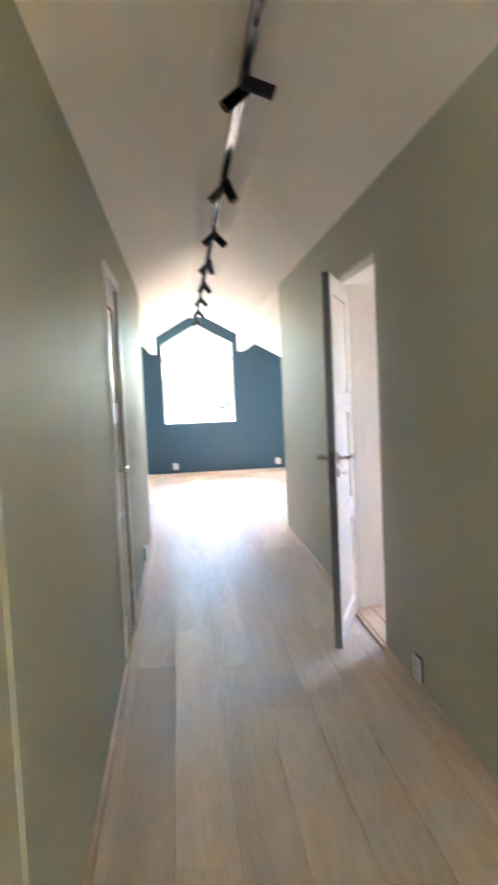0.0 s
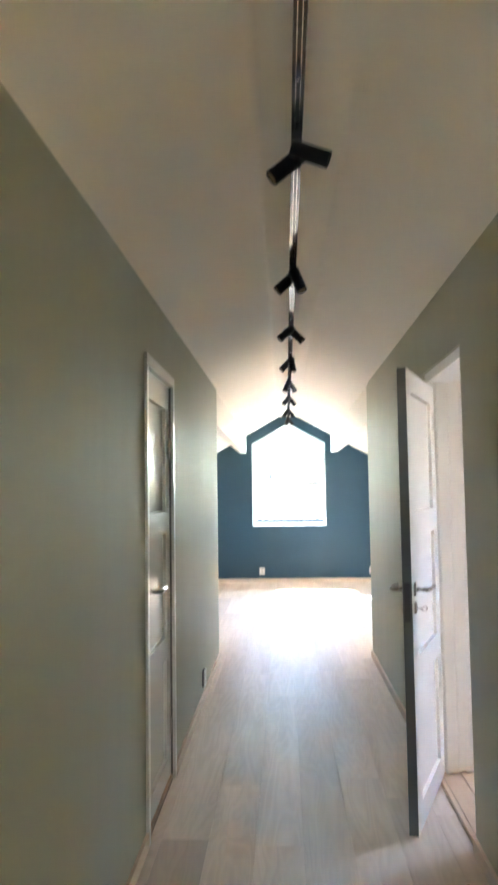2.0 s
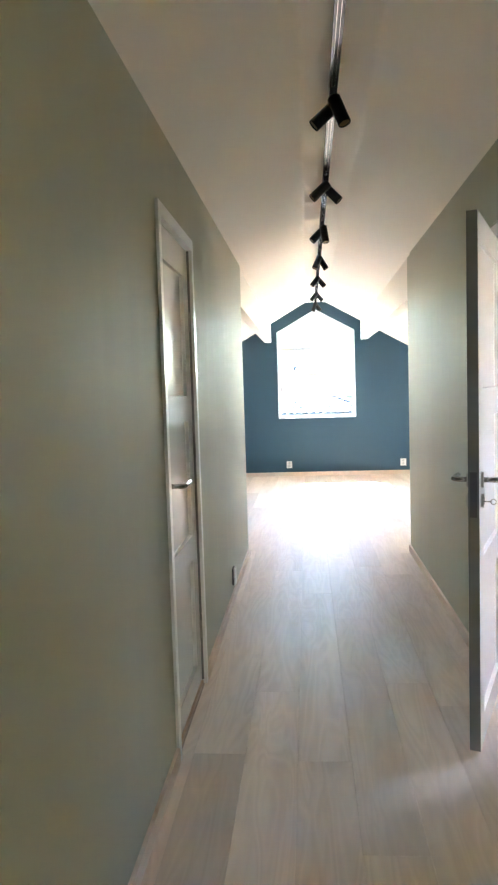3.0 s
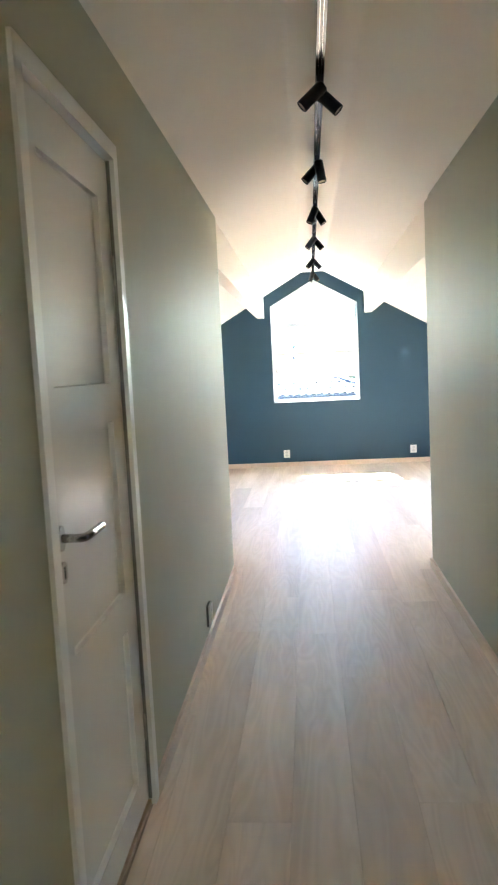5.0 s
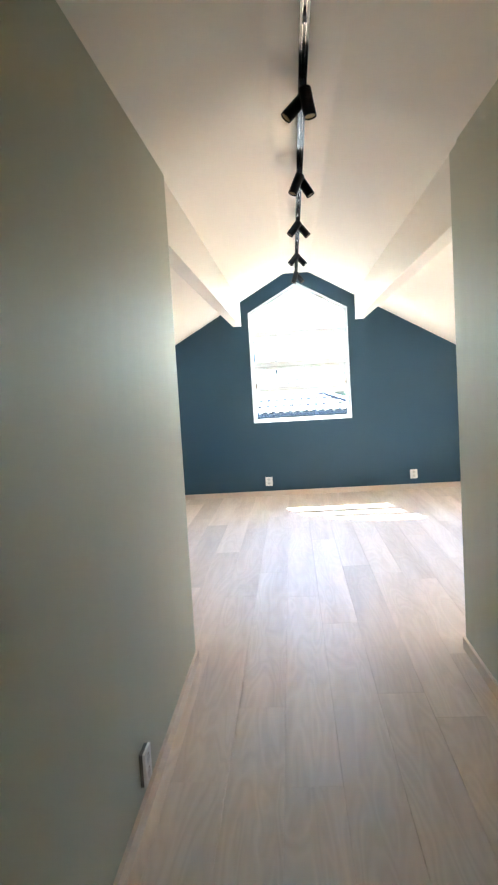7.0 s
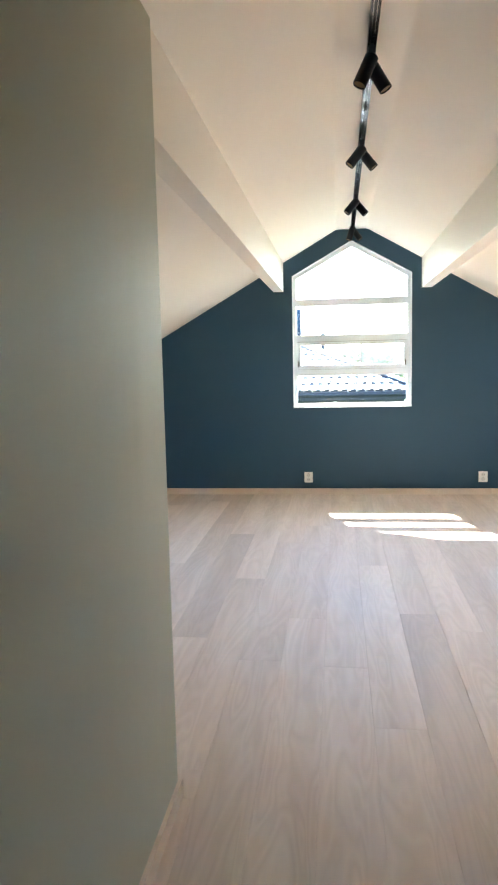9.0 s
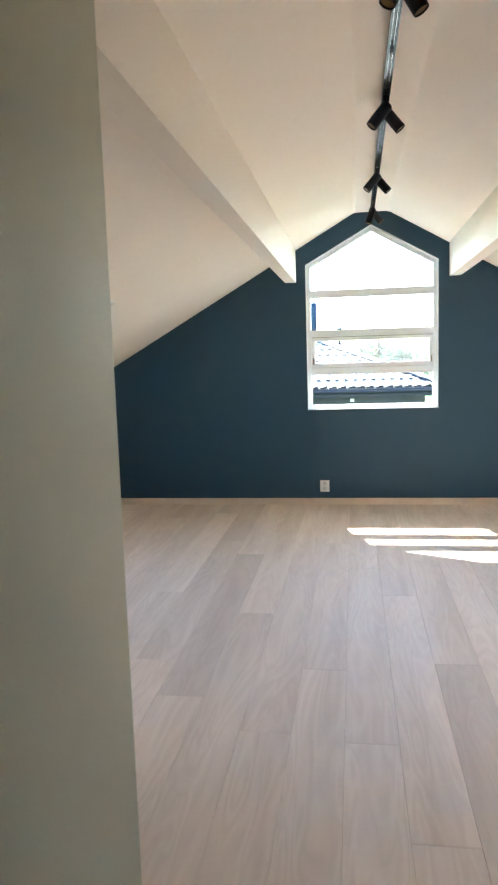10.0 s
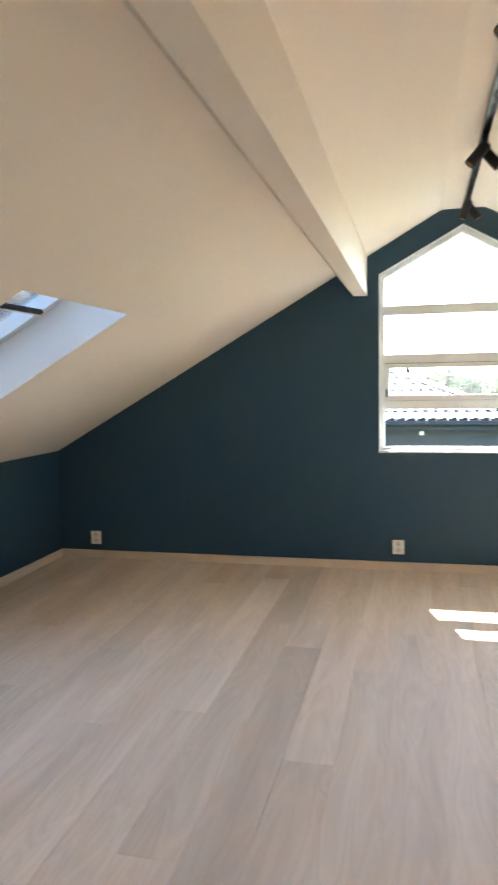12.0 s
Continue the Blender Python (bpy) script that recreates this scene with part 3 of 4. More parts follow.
def door_leaf(parent, width, height, thick):
    """A leaf with three sunk panels a side. It lies in y from 0 to width, in x from -thick to 0; hinged at y = 0."""
    rails = ((0.0, 0.110), (0.620, 0.734), (1.264, 1.378), (1.918, height))
    st = 0.105
    bm = bmesh.new()
    box(bm, -thick, 0, 0, st, 0, height)
    box(bm, -thick, 0, width - st, width, 0, height)
    for z0, z1 in rails:
        box(bm, -thick, 0, st, width - st, z0, z1)
    leaf = part("leaf", bevel(bm, 0.0015), M_DOOR, parent)
    for (_, z0), (z1, _) in zip(rails, rails[1:]):
        bm = box(bmesh.new(), -thick + 0.0185, -0.0185, st - 0.004, width - st + 0.004, z0 - 0.004, z1 + 0.004)
        part("panel", bm, M_DOOR, leaf)
        for face in (-0.018, -thick + 0.018):     # splayed beads round the panel
            s = 1 if face > -thick / 2 else -1
            bm = bmesh.new()
            y0, y1 = st, width - st
            for pts, axis, a, b in (([(y0, 0), (y0 + 0.003, 0), (y0, 0.004)], "z", z0, z1), ([(y1, 0), (y1 - 0.003, 0), (y1, 0.004)], "z", z0, z1)):
                prism(bm, [(face + s * p[1], p[0]) for p in pts], axis, a, b)
            for zz, w in ((z0, 1), (z1, -1)):
                prism(bm, [(face, zz), (face, zz + 0.003 * w), (face + s * 0.004, zz)], "y", y0, y1)
            part("bead", bm, M_DOOR, leaf)
    return leaf


def door(name, y0, y1, face, side, opened, label, depth=0.10):
    """A frame in the opening y0 to y1 of the wall whose corridor face is at x = face; side: 1 if the corridor lies towards +x.
    The leaf hangs on the jamb farther along the corridor, its lever near the other jamb."""
    d = thing(name, pose(0, 0, 0), label, "door", kind="structure")
    fw = 0.045
    proud = -0.012 if opened else 0.012
    xa, xb = sorted((face + side * proud, face - side * (depth + 0.004)))
    for a, b in ((y0, y0 + fw), (y1 - fw, y1)):
        part("jamb", boxed(xa, xb, a, b, 0.0, 2.122, edge=0.003), M_TRIM, d)
    part("head", boxed(xa, xb, y0 + fw, y1 - fw, 2.072, 2.122, edge=0.003), M_TRIM, d)
    part("threshold", boxed(min(face - side * 0.005, face - side * depth), max(face - side * 0.005, face - side * depth), y0 + fw, y1 - fw, 0.001, 0.018, edge=0.004), M_SILL, d, "oak threshold")
    stop = sorted((face - side * 0.058, face - side * 0.072))
    for a, b in ((y0 + fw, y0 + fw + 0.012), (y1 - fw - 0.012, y1 - fw)):
        part("door_stop", boxed(*stop, a, b, 0.02, 2.072), M_TRIM, d)
    # Grey strip puts shade on the jamb's inner face, reusing the gasket material.
    if not opened:
        part("seal", boxed(face - side * 0.013, face - side * 0.002, y1 - fw - 0.0025, y1 - fw, 0.022, 2.068), M_GASKET, d, "grey strip standing for shade in the rebate")
    w, h, th = y1 - y0 - 2 * fw - 0.008, 2.018 if opened else 2.046, 0.042
    leaf = door_leaf(d, w, h, th)
    turn = Matrix.Rotation(math.pi, 4, "Z")                  # y runs from the hinge back towards the walk's start
    if side > 0:                                             # corridor face of the leaf looks along +x
        m = Matrix.Translation((face - th - 0.014, y1 - fw - 0.003, 0.022)) @ turn
    else:
        m = Matrix.Translation((face + 0.002, y1 - fw - 0.003, 0.022)) @ Matrix.Rotation(-opened, 4, "Z") @ turn @ Matrix.Translation((-0.0, 0, 0))
    leaf.matrix_basis = m
    for x, out in ((0.0, 1), (-th, -1)):
        rose(leaf, "rose", x, w - 0.056, 1.035, out, 0.030)
        rose(leaf, "key_plate", x, w - 0.056, 0.955, out, 0.026)
        lever(leaf, x + 0.004 * out, w - 0.056, 1.035, out, -1)
        part("keyhole", boxed(min(x + 0.0106 * out, x), max(x + 0.0106 * out, x), w - 0.0605, w - 0.0515, 0.940, 0.970), M_PIN, leaf)
    # Dark grey here stands for shade on the white leaf's free edge.
    part("edge_strip", boxed(-th + 0.001, -0.001, w - 0.0005, w + 0.0012, 0.0, h), M_EDGE_SHADE, leaf, "leaf edge coloured dark grey for its shade")
    part("lock_case", boxed(-th + 0.008, -0.008, w + 0.0005, w + 0.0025, 0.90, 1.07), M_LOCK, leaf, "dark steel lock plate")
    hx = 0.004 if side < 0 else -th - 0.004                   # knuckles on the corridor side
    for z in (0.25, 1.72):
        bm = tube(bmesh.new(), [(hx, -0.003, z - 0.045), (hx, -0.003, z + 0.045)], 0.0055, 10)
        part("hinge", bm, M_TRIM if opened else M_ROSE, leaf)
    if opened:
        bm = tube(bmesh.new(), [(0.006, w - 0.056, 0.953), (0.034, w - 0.056, 0.953)], 0.002, 8)
        loop = [(0.043 + 0.010 * math.cos(a), w - 0.056, 0.953 + 0.010 * math.sin(a)) for a in (2 * math.pi * k / 14 for k in range(15))]
        tube(bm, loop, 0.0017, 6)
        bm.transform(Matrix.Translation((-th, 0, 0)) @ Matrix.Diagonal((-1, 1, 1, 1)))
        part("key", bm, M_STEEL, leaf, "steel key in the lock")
    return d


door("door_1", *DOORS_L[0], HALL_L, 1, 0.0, "white three-panel interior door, closed, steel lever")
side_door = door("door_2", *DOORS_R[0], HALL_R, -1, radians(20.8), "white three-panel interior door standing ajar into the corridor", depth=0.28)
inner = DOORS_R[0][1] - 0.045
for x0, x1 in ((1.496, 1.510), (1.556, 1.566)):              # mouldings and bare strips on the deep lining
    part("bead", boxed(x0, x1, inner - 0.006, inner, 0.022, 2.07, edge=0.001), M_TRIM, side_door)
for z0, z1 in ((0.28, 0.92), (1.42, 1.94)):
    part("bare_strip", boxed(1.604, 1.630, inner - 0.003, inner, z0, z1), M_SILL, side_door, "bare pine strip in the lining")
for x0, x1 in ((1.400, 1.424), (1.500, 1.530)):
    part("rib", boxed(x0, x1, DOORS_R[0][0] + 0.045, inner, 0.018, 0.027, edge=0.002), M_SILL, side_door, "raised oak rib of the threshold")


# upright cover strip and small wall cabinet near the walk's start
structure("trim_wall_strip", boxed(HALL_L, HALL_L + 0.012, 2.530, 2.622, 0.062, roof_z(0.012) + 0.005, edge=0.003), M_SAGE, "flat sage green cover strip upright on the wall", "trim")
cabinet = thing("wall_cabinet", pose(HALL_L, 2.241, 2.022), "small white wall cabinet high on the sage wall", "cabinet")
bm = bmesh.new()
for y0, y1, z0, z1 in ((-0.36, 0.0, 0.0, 0.016), (-0.36, 0.0, 0.244, 0.26), (-0.016, 0.0, 0.016, 0.244), (-0.36, -0.344, 0.016, 0.244)):
    box(bm, 0.0, 0.055, y0, y1, z0, z1)
part("body", bevel(bm, 0.002), M_TRIM, cabinet)
lid = part("door", boxed(0.056, 0.068, -0.358, -0.002, 0.002, 0.258, edge=0.003), M_DOOR, cabinet)
part("handle", tube(bmesh.new(), [(0.066, -0.33, 0.13), (0.078, -0.33, 0.13)], 0.007, 12), M_STEEL, lid, "small steel knob")


# ---------------------------------------------------------------- track and spotlights
TX, LEAN = 0.661, 0.0024              # the track runs slightly askew
track = thing("lighting_track", pose(TX, 0, 0, 0, 0, -math.degrees(LEAN)), "black lacquered lighting track along the white ceiling ridge", "light track")
TY0, TY1 = 1.6, 13.33
part("rail", bevel(prism(bmesh.new(), [(-0.018, RIDGE_Z), (-0.018, 2.684), (-0.010, 2.684), (-0.010, 2.70), (0.010, 2.70),
     (0.010, 2.684), (0.018, 2.684), (0.018, RIDGE_Z)], "y", TY0, TY1), 0.001), M_TRACK, track)
for x in (-0.0085, 0.0055):
    part("conductor", boxed(x, x + 0.003, TY0 + 0.02, TY1 - 0.02, 2.690, 2.694), M_CONTACT, track, "bare copper-grey conductor strip")
part("end_cap", boxed(-0.019, 0.019, TY1, TY1 + 0.012, 2.683, RIDGE_Z, edge=0.002), M_BLACK, track)
for y in (3.69, 7.35, 9.87, 11.31):
    part("joiner", boxed(-0.007, 0.007, y - 0.03, y + 0.03, 2.6825, 2.699, edge=0.001), M_BLACK, track)
    part("screw", tube(bmesh.new(), [(0.0, y + 0.02, 2.6815), (0.0, y + 0.02, 2.684)], 0.004, 8), M_CONTACT, track)


def spotlight(y, left, right, flip):
    """A twin spot: an adapter in the track and two swivelling cans; left and right: (splay, forward tilt) in degrees."""
    s = thing("track_spotlight", pose(TX + LEAN * y, y, 2.686), "black twin-head track spotlight, switched off, on the ceiling track", "spotlight", "spotlights on the track")
    part("adapter", boxed(-0.015, 0.015, -0.055, 0.055, -0.030, 0.0, edge=0.003), M_BLACK, s)
    part("stem", tube(bmesh.new(), [(0, 0, -0.028), (0, 0, -0.052)], 0.010, 12), M_BLACK, s)
    for sgn, (splay, tilt) in ((-1, left), (1, right)):
        m = pose(sgn * 0.010, sgn * flip * 0.034, -0.060) @ pose(0, 0, 0, tilt, 0, 0) @ pose(0, 0, 0, 0, -sgn * splay, 0)
        can = bmesh.new()
        tube(can, [(0, 0, 0.030), (0, 0, 0.026), (0, 0, -0.098), (0, 0, -0.102), (0, 0, -0.102), (0, 0, -0.094)], [0.024, 0.028, 0.028, 0.0275, 0.025, 0.0245], 24, cap=False, axis=Vector((0, 0, -1)))
        can.faces.new([v for v in can.verts][:24])
        can.transform(m)
        head = part("lamp_head", can, M_BLACK, s)
        lens = tube(bmesh.new(), [(0, 0, -0.092), (0, 0, -0.096)], 0.0245, 24)
        lens.transform(m)
        part("lens", lens, M_REFL, head, "amber-tinted unlit lens")
        knob = tube(bmesh.new(), [(0.030 * -sgn, 0, 0.0), (0.0, 0, 0.0)], 0.007, 10)
        knob.transform(m)
        part("swivel", knob, M_BLACK, head)
    return s


HEADS = ((2.80, (62, -34), (64, -14), 1), (4.06, (50, -8), (68, -6), -1), (5.42, (48, -5), (20, -12), -1), (6.70, (48, -5), (44, -5), 1),
         (7.90, (44, -10), (8, -8), -1), (9.17, (24, -10), (30, -4), 1), (10.44, (38, -10), (38, -4), 1), (11.84, (40, -8), (40, -4), 1), (13.03, (18, -4), (34, -8), 1))
for row in HEADS:
    spotlight(*row)


# ---------------------------------------------------------------- wall sockets
def socket(m):
    """A twin socket, plate flat on a wall: x to the right, z up, facing -y."""
    s = thing("wall_outlet", m, "white plastic twin wall socket just above the skirting board", "outlet", "wall sockets")
    part("cover_plate", boxed(-0.044, 0.044, -0.012, -0.003, -0.055, 0.055, edge=0.003), M_PLASTIC, s)
    # Back box coloured dark to give the socket's side its shade.
    part("back_box", boxed(-0.043, 0.043, -0.005, 0.009, -0.054, 0.054), M_BACK_SHADE, s, "back box behind the cover plate, dark for shade")
    for z in (-0.0235, 0.0235):
        well = part("socket_well", tube(bmesh.new(), [(0, -0.0128, z), (0, -0.010, z)], 0.0195, 20), M_HOLE, s)
        for x in (-0.0095, 0.0095):
            part("pin_hole", tube(bmesh.new(), [(x, -0.0134, z), (x, -0.012, z)], 0.0026, 8), M_PIN, well)
        part("earth_clip", boxed(-0.003, 0.003, -0.0138, -0.012, z + 0.014, z + 0.0185), M_CONTACT, well)
    return s


first = socket(pose(0.224, NORTH - 0.009, 0.183))
for m in (pose(2.010, NORTH - 0.009, 0.186), pose(-2.312, NORTH - 0.009, 0.174), pose(HALL_L + 0.009, 6.925, 0.165, 0, 0, 90), pose(HALL_R - 0.009, 4.262, 0.145, 0, 0, -90)):
    copy_thing(first, m)


# ---------------------------------------------------------------- outside
def slab(bm, pts, t):
    """A thin sheet through coplanar points, t thick downwards."""
    top = [bm.verts.new(p) for p in pts]
    low = [bm.verts.new((p[0], p[1], p[2] - t)) for p in pts]
    bm.faces.new(top)
    bm.faces.new(list(reversed(low)))
    for i in range(len(pts)):
        j = (i + 1) % len(pts)
        bm.faces.new((top[j], top[i], low[i], low[j]))
    return bm


structure("ground", prism(bmesh.new(), [(-2500, -2500), (2500, -2500), (2500, 2500), (-2500, 2500)], "z", GROUND - 0.5, GROUND), M_GRASS, "green lawn reaching to the horizon", "ground")

house = thing("house", pose(0, 0, 0), "neighbour house with pale tiled hip roof and dark cladding", "house")
EX, EY, EZ, RISE, RUN, LONG = 2.64, 24.0, 0.56, 0.38, 3.5, 9.0     # eave corner, height, pitch, depth to the ridge, length
part("wall", boxed(EX - LONG + 0.5, EX - 0.42, EY + 0.45, EY + 2 * RUN - 0.45, GROUND, EZ - 0.16), M_FACADE, house)
bm = bmesh.new()
peak = EZ + RISE * RUN
slab(bm, [(EX - LONG, EY, EZ), (EX, EY, EZ), (EX - RUN, EY + RUN, peak), (EX - LONG, EY + RUN, peak)], 0.12)
slab(bm, [(EX, EY, EZ), (EX, EY + 2 * RUN, EZ), (EX - RUN, EY + RUN, peak)], 0.12)
slab(bm, [(EX, EY + 2 * RUN, EZ), (EX - LONG, EY + 2 * RUN, EZ), (EX - LONG, EY + RUN, peak), (EX - RUN, EY + RUN, peak)], 0.12)
part("roof", bm, M_OWNROOF, house)
part("fascia", boxed(EX - LONG, EX - 0.02, EY - 0.012, EY + 0.015, EZ - 0.20, EZ - 0.012), M_GUTTER, house)
g = bmesh.new()
prof = [(EY - 0.012 - 0.06 + 0.06 * math.cos(a), EZ - 0.05 + 0.06 * math.sin(a)) for a in (math.pi + math.pi * k / 8 for k in range(9))]
prism(g, prof + [(p[0], EZ - 0.045) for p in reversed(prof[1:-1])], "x", EX - LONG, EX + 0.02)
part("gutter", g, M_GUTTER, house, "blue-grey half-round gutter")
hip = bmesh.new()
for k in range(14):
    a, b2 = k / 14, (k + 1.12) / 14
    p0, p1 = (Vector((EX - RUN * f, EY + RUN * f, EZ + RISE * RUN * f + 0.03)) for f in (a, b2))
    tube(hip, [p0, p1 + Vector((0, 0, 0.012))], 0.085, 8)
part("hip_ridge", hip, M_TILE, house)
side = Vector((-1.0, -1.0, 0.0)).normalized()
flash = bmesh.new()
tube(flash, [Vector((EX, EY, EZ + 0.05)) + 0.13 * side, Vector((EX - RUN, EY + RUN, EZ + RISE * RUN + 0.05)) + 0.13 * side], 0.035, 8)
part("hip_flashing", flash, M_GUTTER, house, "dark metal flashing beside the hip tiles")
part("downpipe", tube(bmesh.new(), [(EX - 0.06, EY - 0.05, EZ - 0.10), (EX - 0.08, EY - 0.03, EZ - 0.26), (EX - 0.20, EY + 0.08, EZ - 0.34),
     (EX - 0.44, EY + 0.38, EZ - 0.50), (EX - 0.47, EY + 0.41, EZ - 0.60), (EX - 0.47, EY + 0.41, GROUND)], 0.04, 10), M_GUTTER, house, "dark swan-neck downpipe")
part("roof_vent", tube(bmesh.new(), [(-0.60, 27.45, 1.7), (-0.60, 27.45, 2.85), (-0.60, 27.45, 2.87)], [0.085, 0.085, 0.05], 12), M_PIPE, house, "blue metal vent pipe")
part("roof_vent", tube(bmesh.new(), [(0.13, 27.0, 1.5), (0.13, 27.0, 2.03), (0.13, 27.0, 2.04), (0.13, 27.0, 2.12)], [0.05, 0.05, 0.09, 0.07], 12), M_PIPE, house, "short blue metal vent cowl")
part("wall_lamp", boxed(0.42, 0.52, EY + 0.40, EY + 0.46, 0.22, 0.30, edge=0.01), M_PLASTIC, house, "small white lamp under the eave")
part("downpipe", tube(bmesh.new(), [(-0.86, EY - 0.04, EZ - 0.21), (-0.92, EY + 0.02, EZ - 0.26), (-1.45, EY + 0.38, EZ - 0.30), (-1.50, EY + 0.40, EZ - 0.40), (-1.50, EY + 0.40, GROUND)], 0.05, 10), M_PLASTIC, house, "white downpipe")

def leaves(bm, centre, radius, count, size, rng):
    for _ in range(count):
        p = Vector((rng.gauss(0, 1), rng.gauss(0, 1), rng.gauss(0, 1)))
        p = p.normalized() * radius * rng.uniform(0.35, 1.05) ** 0.6
        c = Vector(centre) + Vector((p.x, p.y, p.z * 0.8))
        u = Vector((rng.gauss(0, 1), rng.gauss(0, 1), rng.gauss(0, 1))).normalized()
        v = u.orthogonal().normalized()
        k = size * rng.uniform(0.6, 1.3)
        bm.faces.new([bm.verts.new(c + q) for q in (-u * k, v * k * 0.5, u * k, -v * k * 0.5)])


def broadleaf(x, y, height, spread, seed):
    rng = random.Random(seed)
    t = thing("tree", pose(x, y, GROUND), "leafy green broadleaf tree standing beyond the houses", "tree", "trees beyond the houses")
    wood_bm, crown = bmesh.new(), bmesh.new()
    tube(wood_bm, [(0, 0, 0), (0.05, 0.03, height * 0.3), (-0.04, 0.02, height * 0.6), (0, 0, height * 0.85)], [0.22, 0.16, 0.10, 0.04], 8)
    for k in range(11):
        a, z = k * 2.4 + rng.uniform(-0.4, 0.4), height * rng.uniform(0.35, 0.8)
        reach = spread * rng.uniform(0.5, 1.0) * (1.15 - z / height * 0.6)
        tip = (reach * math.cos(a), reach * math.sin(a), z + height * 0.12)
        tube(wood_bm, [(0, 0, z), (tip[0] * 0.5, tip[1] * 0.5, z + height * 0.08), tip], [0.07, 0.045, 0.015], 6)
        leaves(crown, tip, spread * rng.uniform(0.3, 0.5), 190, 0.16, rng)
    leaves(crown, (0, 0, height * 0.9), spread * 0.45, 260, 0.16, rng)
    part("trunk", wood_bm, M_BARK, t)
    part("crown", crown, M_LEAF, t)


def conifer(x, y, height, spread, seed):
    rng = random.Random(seed)
    t = thing("tree", pose(x, y, GROUND), "dark green conifer standing beyond the houses", "tree", "trees beyond the houses")
    trunk, crown = bmesh.new(), bmesh.new()
    tube(trunk, [(0, 0, 0), (0, 0, height * 0.5), (0, 0, height)], [0.16, 0.09, 0.012], 8)
    for k in range(int(height * 22)):
        f = rng.random() ** 0.8
        z = height * (0.08 + 0.92 * f)
        reach, a = spread * (1.03 - f) * rng.uniform(0.6, 1.0), rng.uniform(0, 2 * math.pi)
        d, side = Vector((math.cos(a), math.sin(a), -0.22)), Vector((-math.sin(a), math.cos(a), 0))
        for j in range(4):
            c = Vector((0, 0, z)) + d * reach * (j + 0.6) / 4
            w = 0.10 + 0.05 * reach
            crown.faces.new([crown.verts.new(c + q) for q in (-d * 0.1, side * w - d * 0.02, d * (0.12 + reach / 5), -side * w - d * 0.02)])
    part("trunk", trunk, M_BARK, t)
    part("crown", crown, M_NEEDLE, t)


conifer(1.52, 36.0, 5.75, 1.1, 3)
broadleaf(1.6, 58.0, 4.9, 1.7, 5)
broadleaf(3.9, 62.0, 4.6, 2.0, 6)
broadleaf(6.6, 60.0, 5.1, 2.2, 7)
broadleaf(10.0, 64.0, 5.3, 2.4, 8)
conifer(0.95, 50.0, 5.2, 0.8, 9)

bush = bmesh.new()
leaves(bush, (0, 0, 1.15), 1.15, 2200, 0.09, random.Random(12))
stem = thing("bush", pose(3.15, 25.2, GROUND + 1.2), "bright green garden bush beside the dark house", "bush")
part("twigs", tube(bmesh.new(), [(0, 0, -1.2), (0.03, 0, 0.2), (0, 0.02, 1.0)], [0.08, 0.05, 0.02], 6), M_BARK, stem)
part("foliage", bush, M_BUSH, stem)


# ---------------------------------------------------------------- floor boards
floor = structure("floor", boxed(ROOM_L - 0.1, ROOM_R + 0.1, SOUTH - 0.1, NORTH + 0.1, -0.25, -0.014), M_SUB, "whitewashed oak plank floor running along the corridor", "floor")
PW, PX, PLEN, GAP = 0.2045, 0.257, 2.2, 0.0006
JOINTS = {0: 5.468, 2: 6.51, 3: 9.97, -2: 10.57, -3: 9.56, 1: 7.05, -1: 4.9, 4: 7.53, -4: 12.12, -5: 10.9, -6: 11.5}
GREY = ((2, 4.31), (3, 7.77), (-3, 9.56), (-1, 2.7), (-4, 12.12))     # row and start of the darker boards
shapes = {}


def board(w, n, grey):
    key = (round(w, 3), round(n, 3), grey)
    if key not in shapes:
        bm = bmesh.new()
        c = 0.0007
        x, y = w / 2 - GAP / 2, n / 2 - GAP / 2
        rings = [[bm.verts.new((sx * a, sy * b, z)) for sx, sy in ((-1, -1), (1, -1), (1, 1), (-1, 1))]
                 for a, b, z in ((x, y, -0.014), (x, y, -c), (x - c, y - c, 0.0))]
        for r, s in zip(rings, rings[1:]):
            for k in range(4):
                bm.faces.new((r[k], r[(k + 1) % 4], s[(k + 1) % 4], s[k]))
        bm.faces.new(rings[-1])
        bm.faces.new(list(reversed(rings[0])))
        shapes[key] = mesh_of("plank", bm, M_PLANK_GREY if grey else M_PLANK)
    return shapes[key]


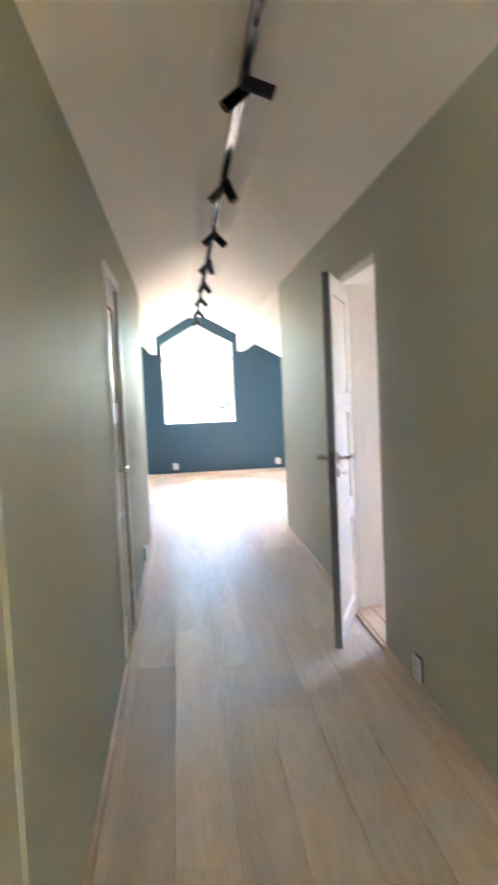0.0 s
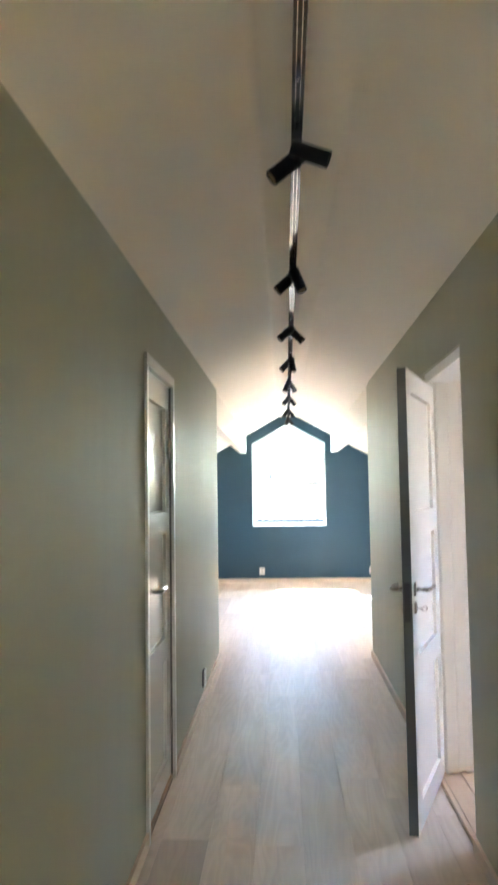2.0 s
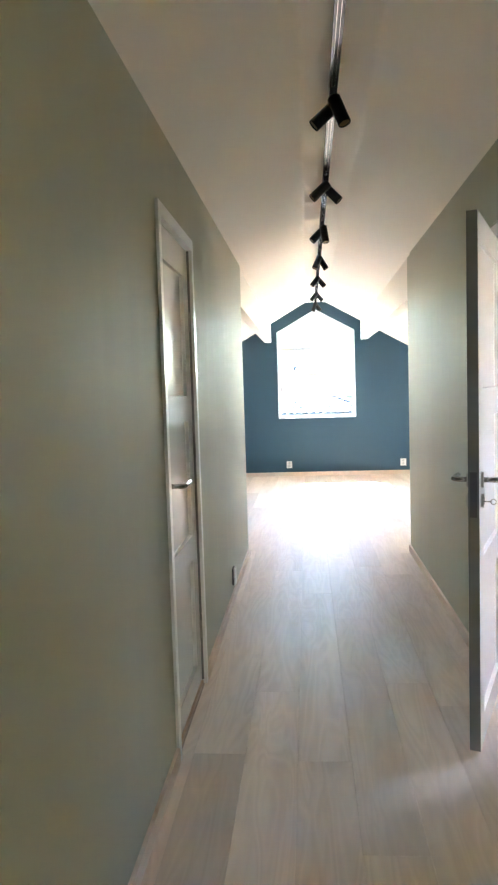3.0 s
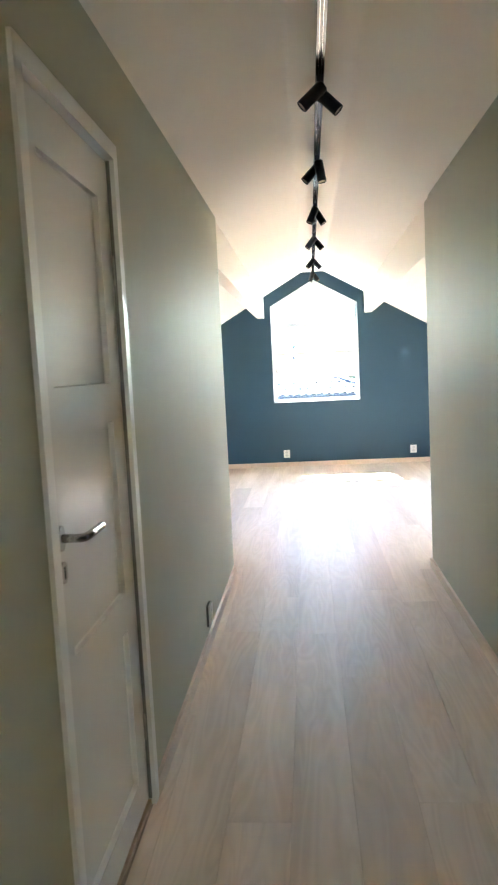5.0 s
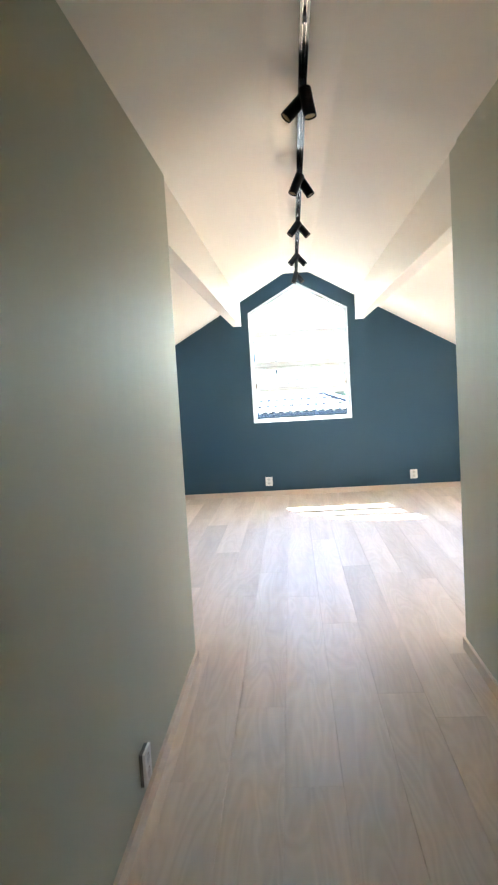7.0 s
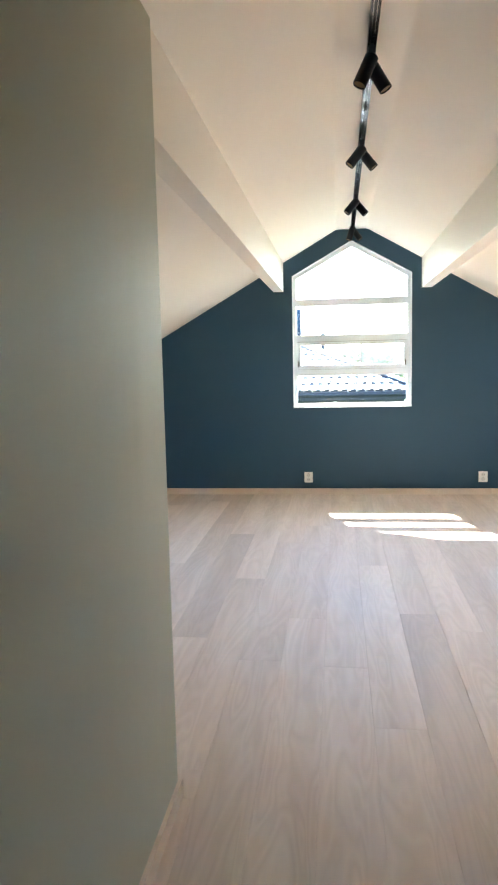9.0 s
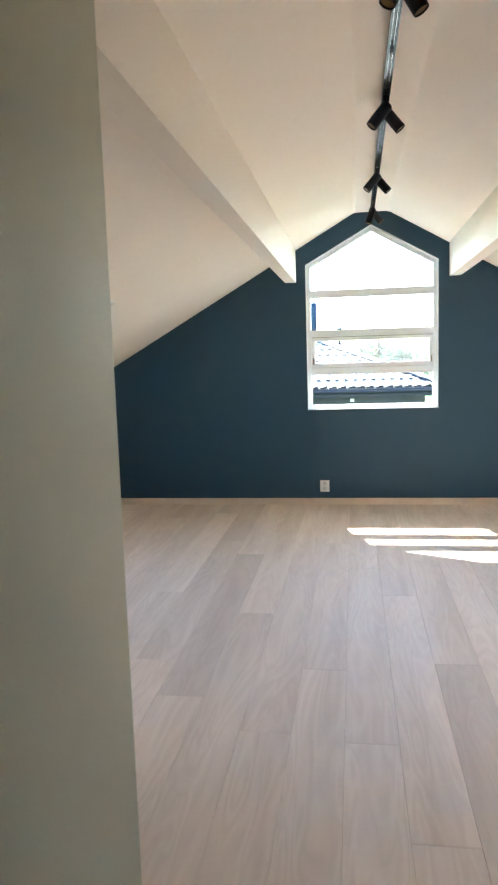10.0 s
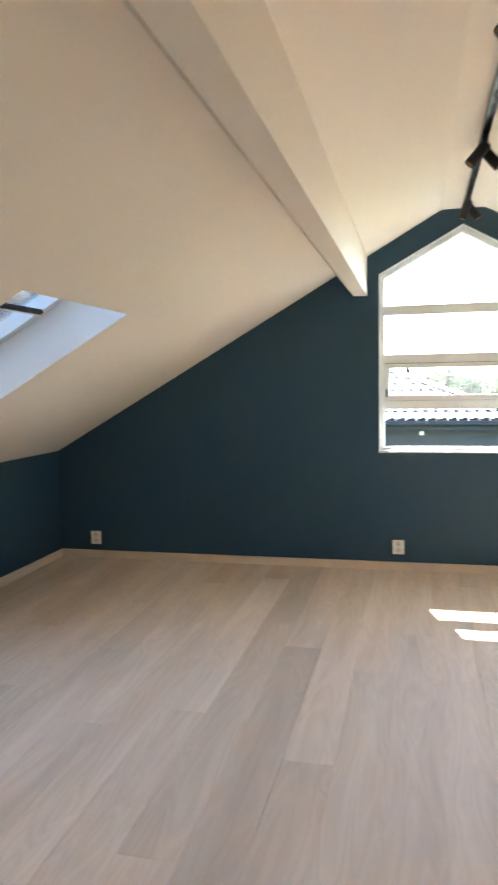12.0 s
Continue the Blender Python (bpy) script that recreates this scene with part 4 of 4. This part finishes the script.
def lay(x0, x1, y0, y1, wide=None):
    """Boards from y0 to y1 between x0 and x1; wide: (x, x, y), a wider stretch that begins at y, into which the boards run on."""
    lo, hi = (min(x0, wide[0]), max(x1, wide[1])) if wide else (x0, x1)
    for k in range(math.floor((lo - PX) / PW), math.ceil((hi - PX) / PW)):
        a, b = PX + k * PW, PX + (k + 1) * PW
        j = JOINTS.get(k, (k * 1.37 + 0.5) % PLEN)
        y = j - PLEN * math.ceil((j - y0) / PLEN)
        while y < y1:
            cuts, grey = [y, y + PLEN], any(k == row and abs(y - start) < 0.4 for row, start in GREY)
            if wide and (a < x0 or b > x1) and y < wide[2] < y + PLEN:
                cuts.insert(1, wide[2])
            for c, d in zip(cuts, cuts[1:]):
                inner = wide and (c + d) / 2 >= wide[2]
                xa, xb = (max(a, wide[0]), min(b, wide[1])) if inner else (max(a, x0), min(b, x1))
                c, d = max(y0, c), min(y1, d)
                if xb - xa > 0.012 and d - c > 0.03:
                    ob = new("plank", board(xb - xa, d - c, grey))
                    ob.location = ((xa + xb) / 2, (c + d) / 2, 0)
                    ob.parent = floor
            y += PLEN


lay(HALL_L, HALL_R, HALL_S, NORTH, (ROOM_L, ROOM_R, HALL_END))
lay(ROOM_L, ROOM_R, SOUTH, HALL_S)
lay(HALL_R + 0.1, ROOM_R, 3.0, HALL_END - 0.1)

# ---------------------------------------------------------------- roof tiles of the neighbour house
TILE_W, COURSE = 0.222, 0.43


def tile_mesh():
    """A pan tile: a flat pan and a raised roll, its sides drawn in an easy S, a thick lower edge."""
    bm = bmesh.new()
    w, n = TILE_W - 0.020, 0.46
    lift = (0.012, 0.0, 0.0, 0.006, 0.024, 0.034, 0.026)
    grid = []
    for f in (0.0, 0.35, 0.7, 1.0):
        sway = 0.014 * math.sin(2 * math.pi * f * 0.9)
        grid.append([bm.verts.new((w * i / 6 + sway, f * n, h + 0.045 * (1 - f))) for i, h in enumerate(lift)])
    front = [bm.verts.new((v.co.x, 0.004, v.co.z - 0.020)) for v in grid[0]]
    for a, b in zip([front] + grid, grid):
        for i in range(6):
            bm.faces.new((a[i], a[i + 1], b[i + 1], b[i]))
    return mesh_of("roof_tile", bm, M_TILE)


roof_part = [o for o in house.children if o.name.startswith("roof") and not o.name.startswith("roof_vent")][0]
shape, tilt = tile_mesh(), math.atan(RISE)
rows = int(RUN / math.cos(tilt) / COURSE)
for k in range(rows):
    f = (k * COURSE * math.cos(tilt)) / RUN
    y, z = EY - 0.03 + f * RUN, EZ + 0.015 + f * RUN * RISE
    n = int((LONG - f * RUN) / TILE_W)
    for i in range(n):
        x = EX - f * RUN - 0.1 - (i + 1) * TILE_W
        if -3.2 < x:
            ob = new("roof_tile", shape)
            ob.matrix_basis = pose(x, y, z, math.degrees(tilt), 0, 0)
            ob.parent = roof_part
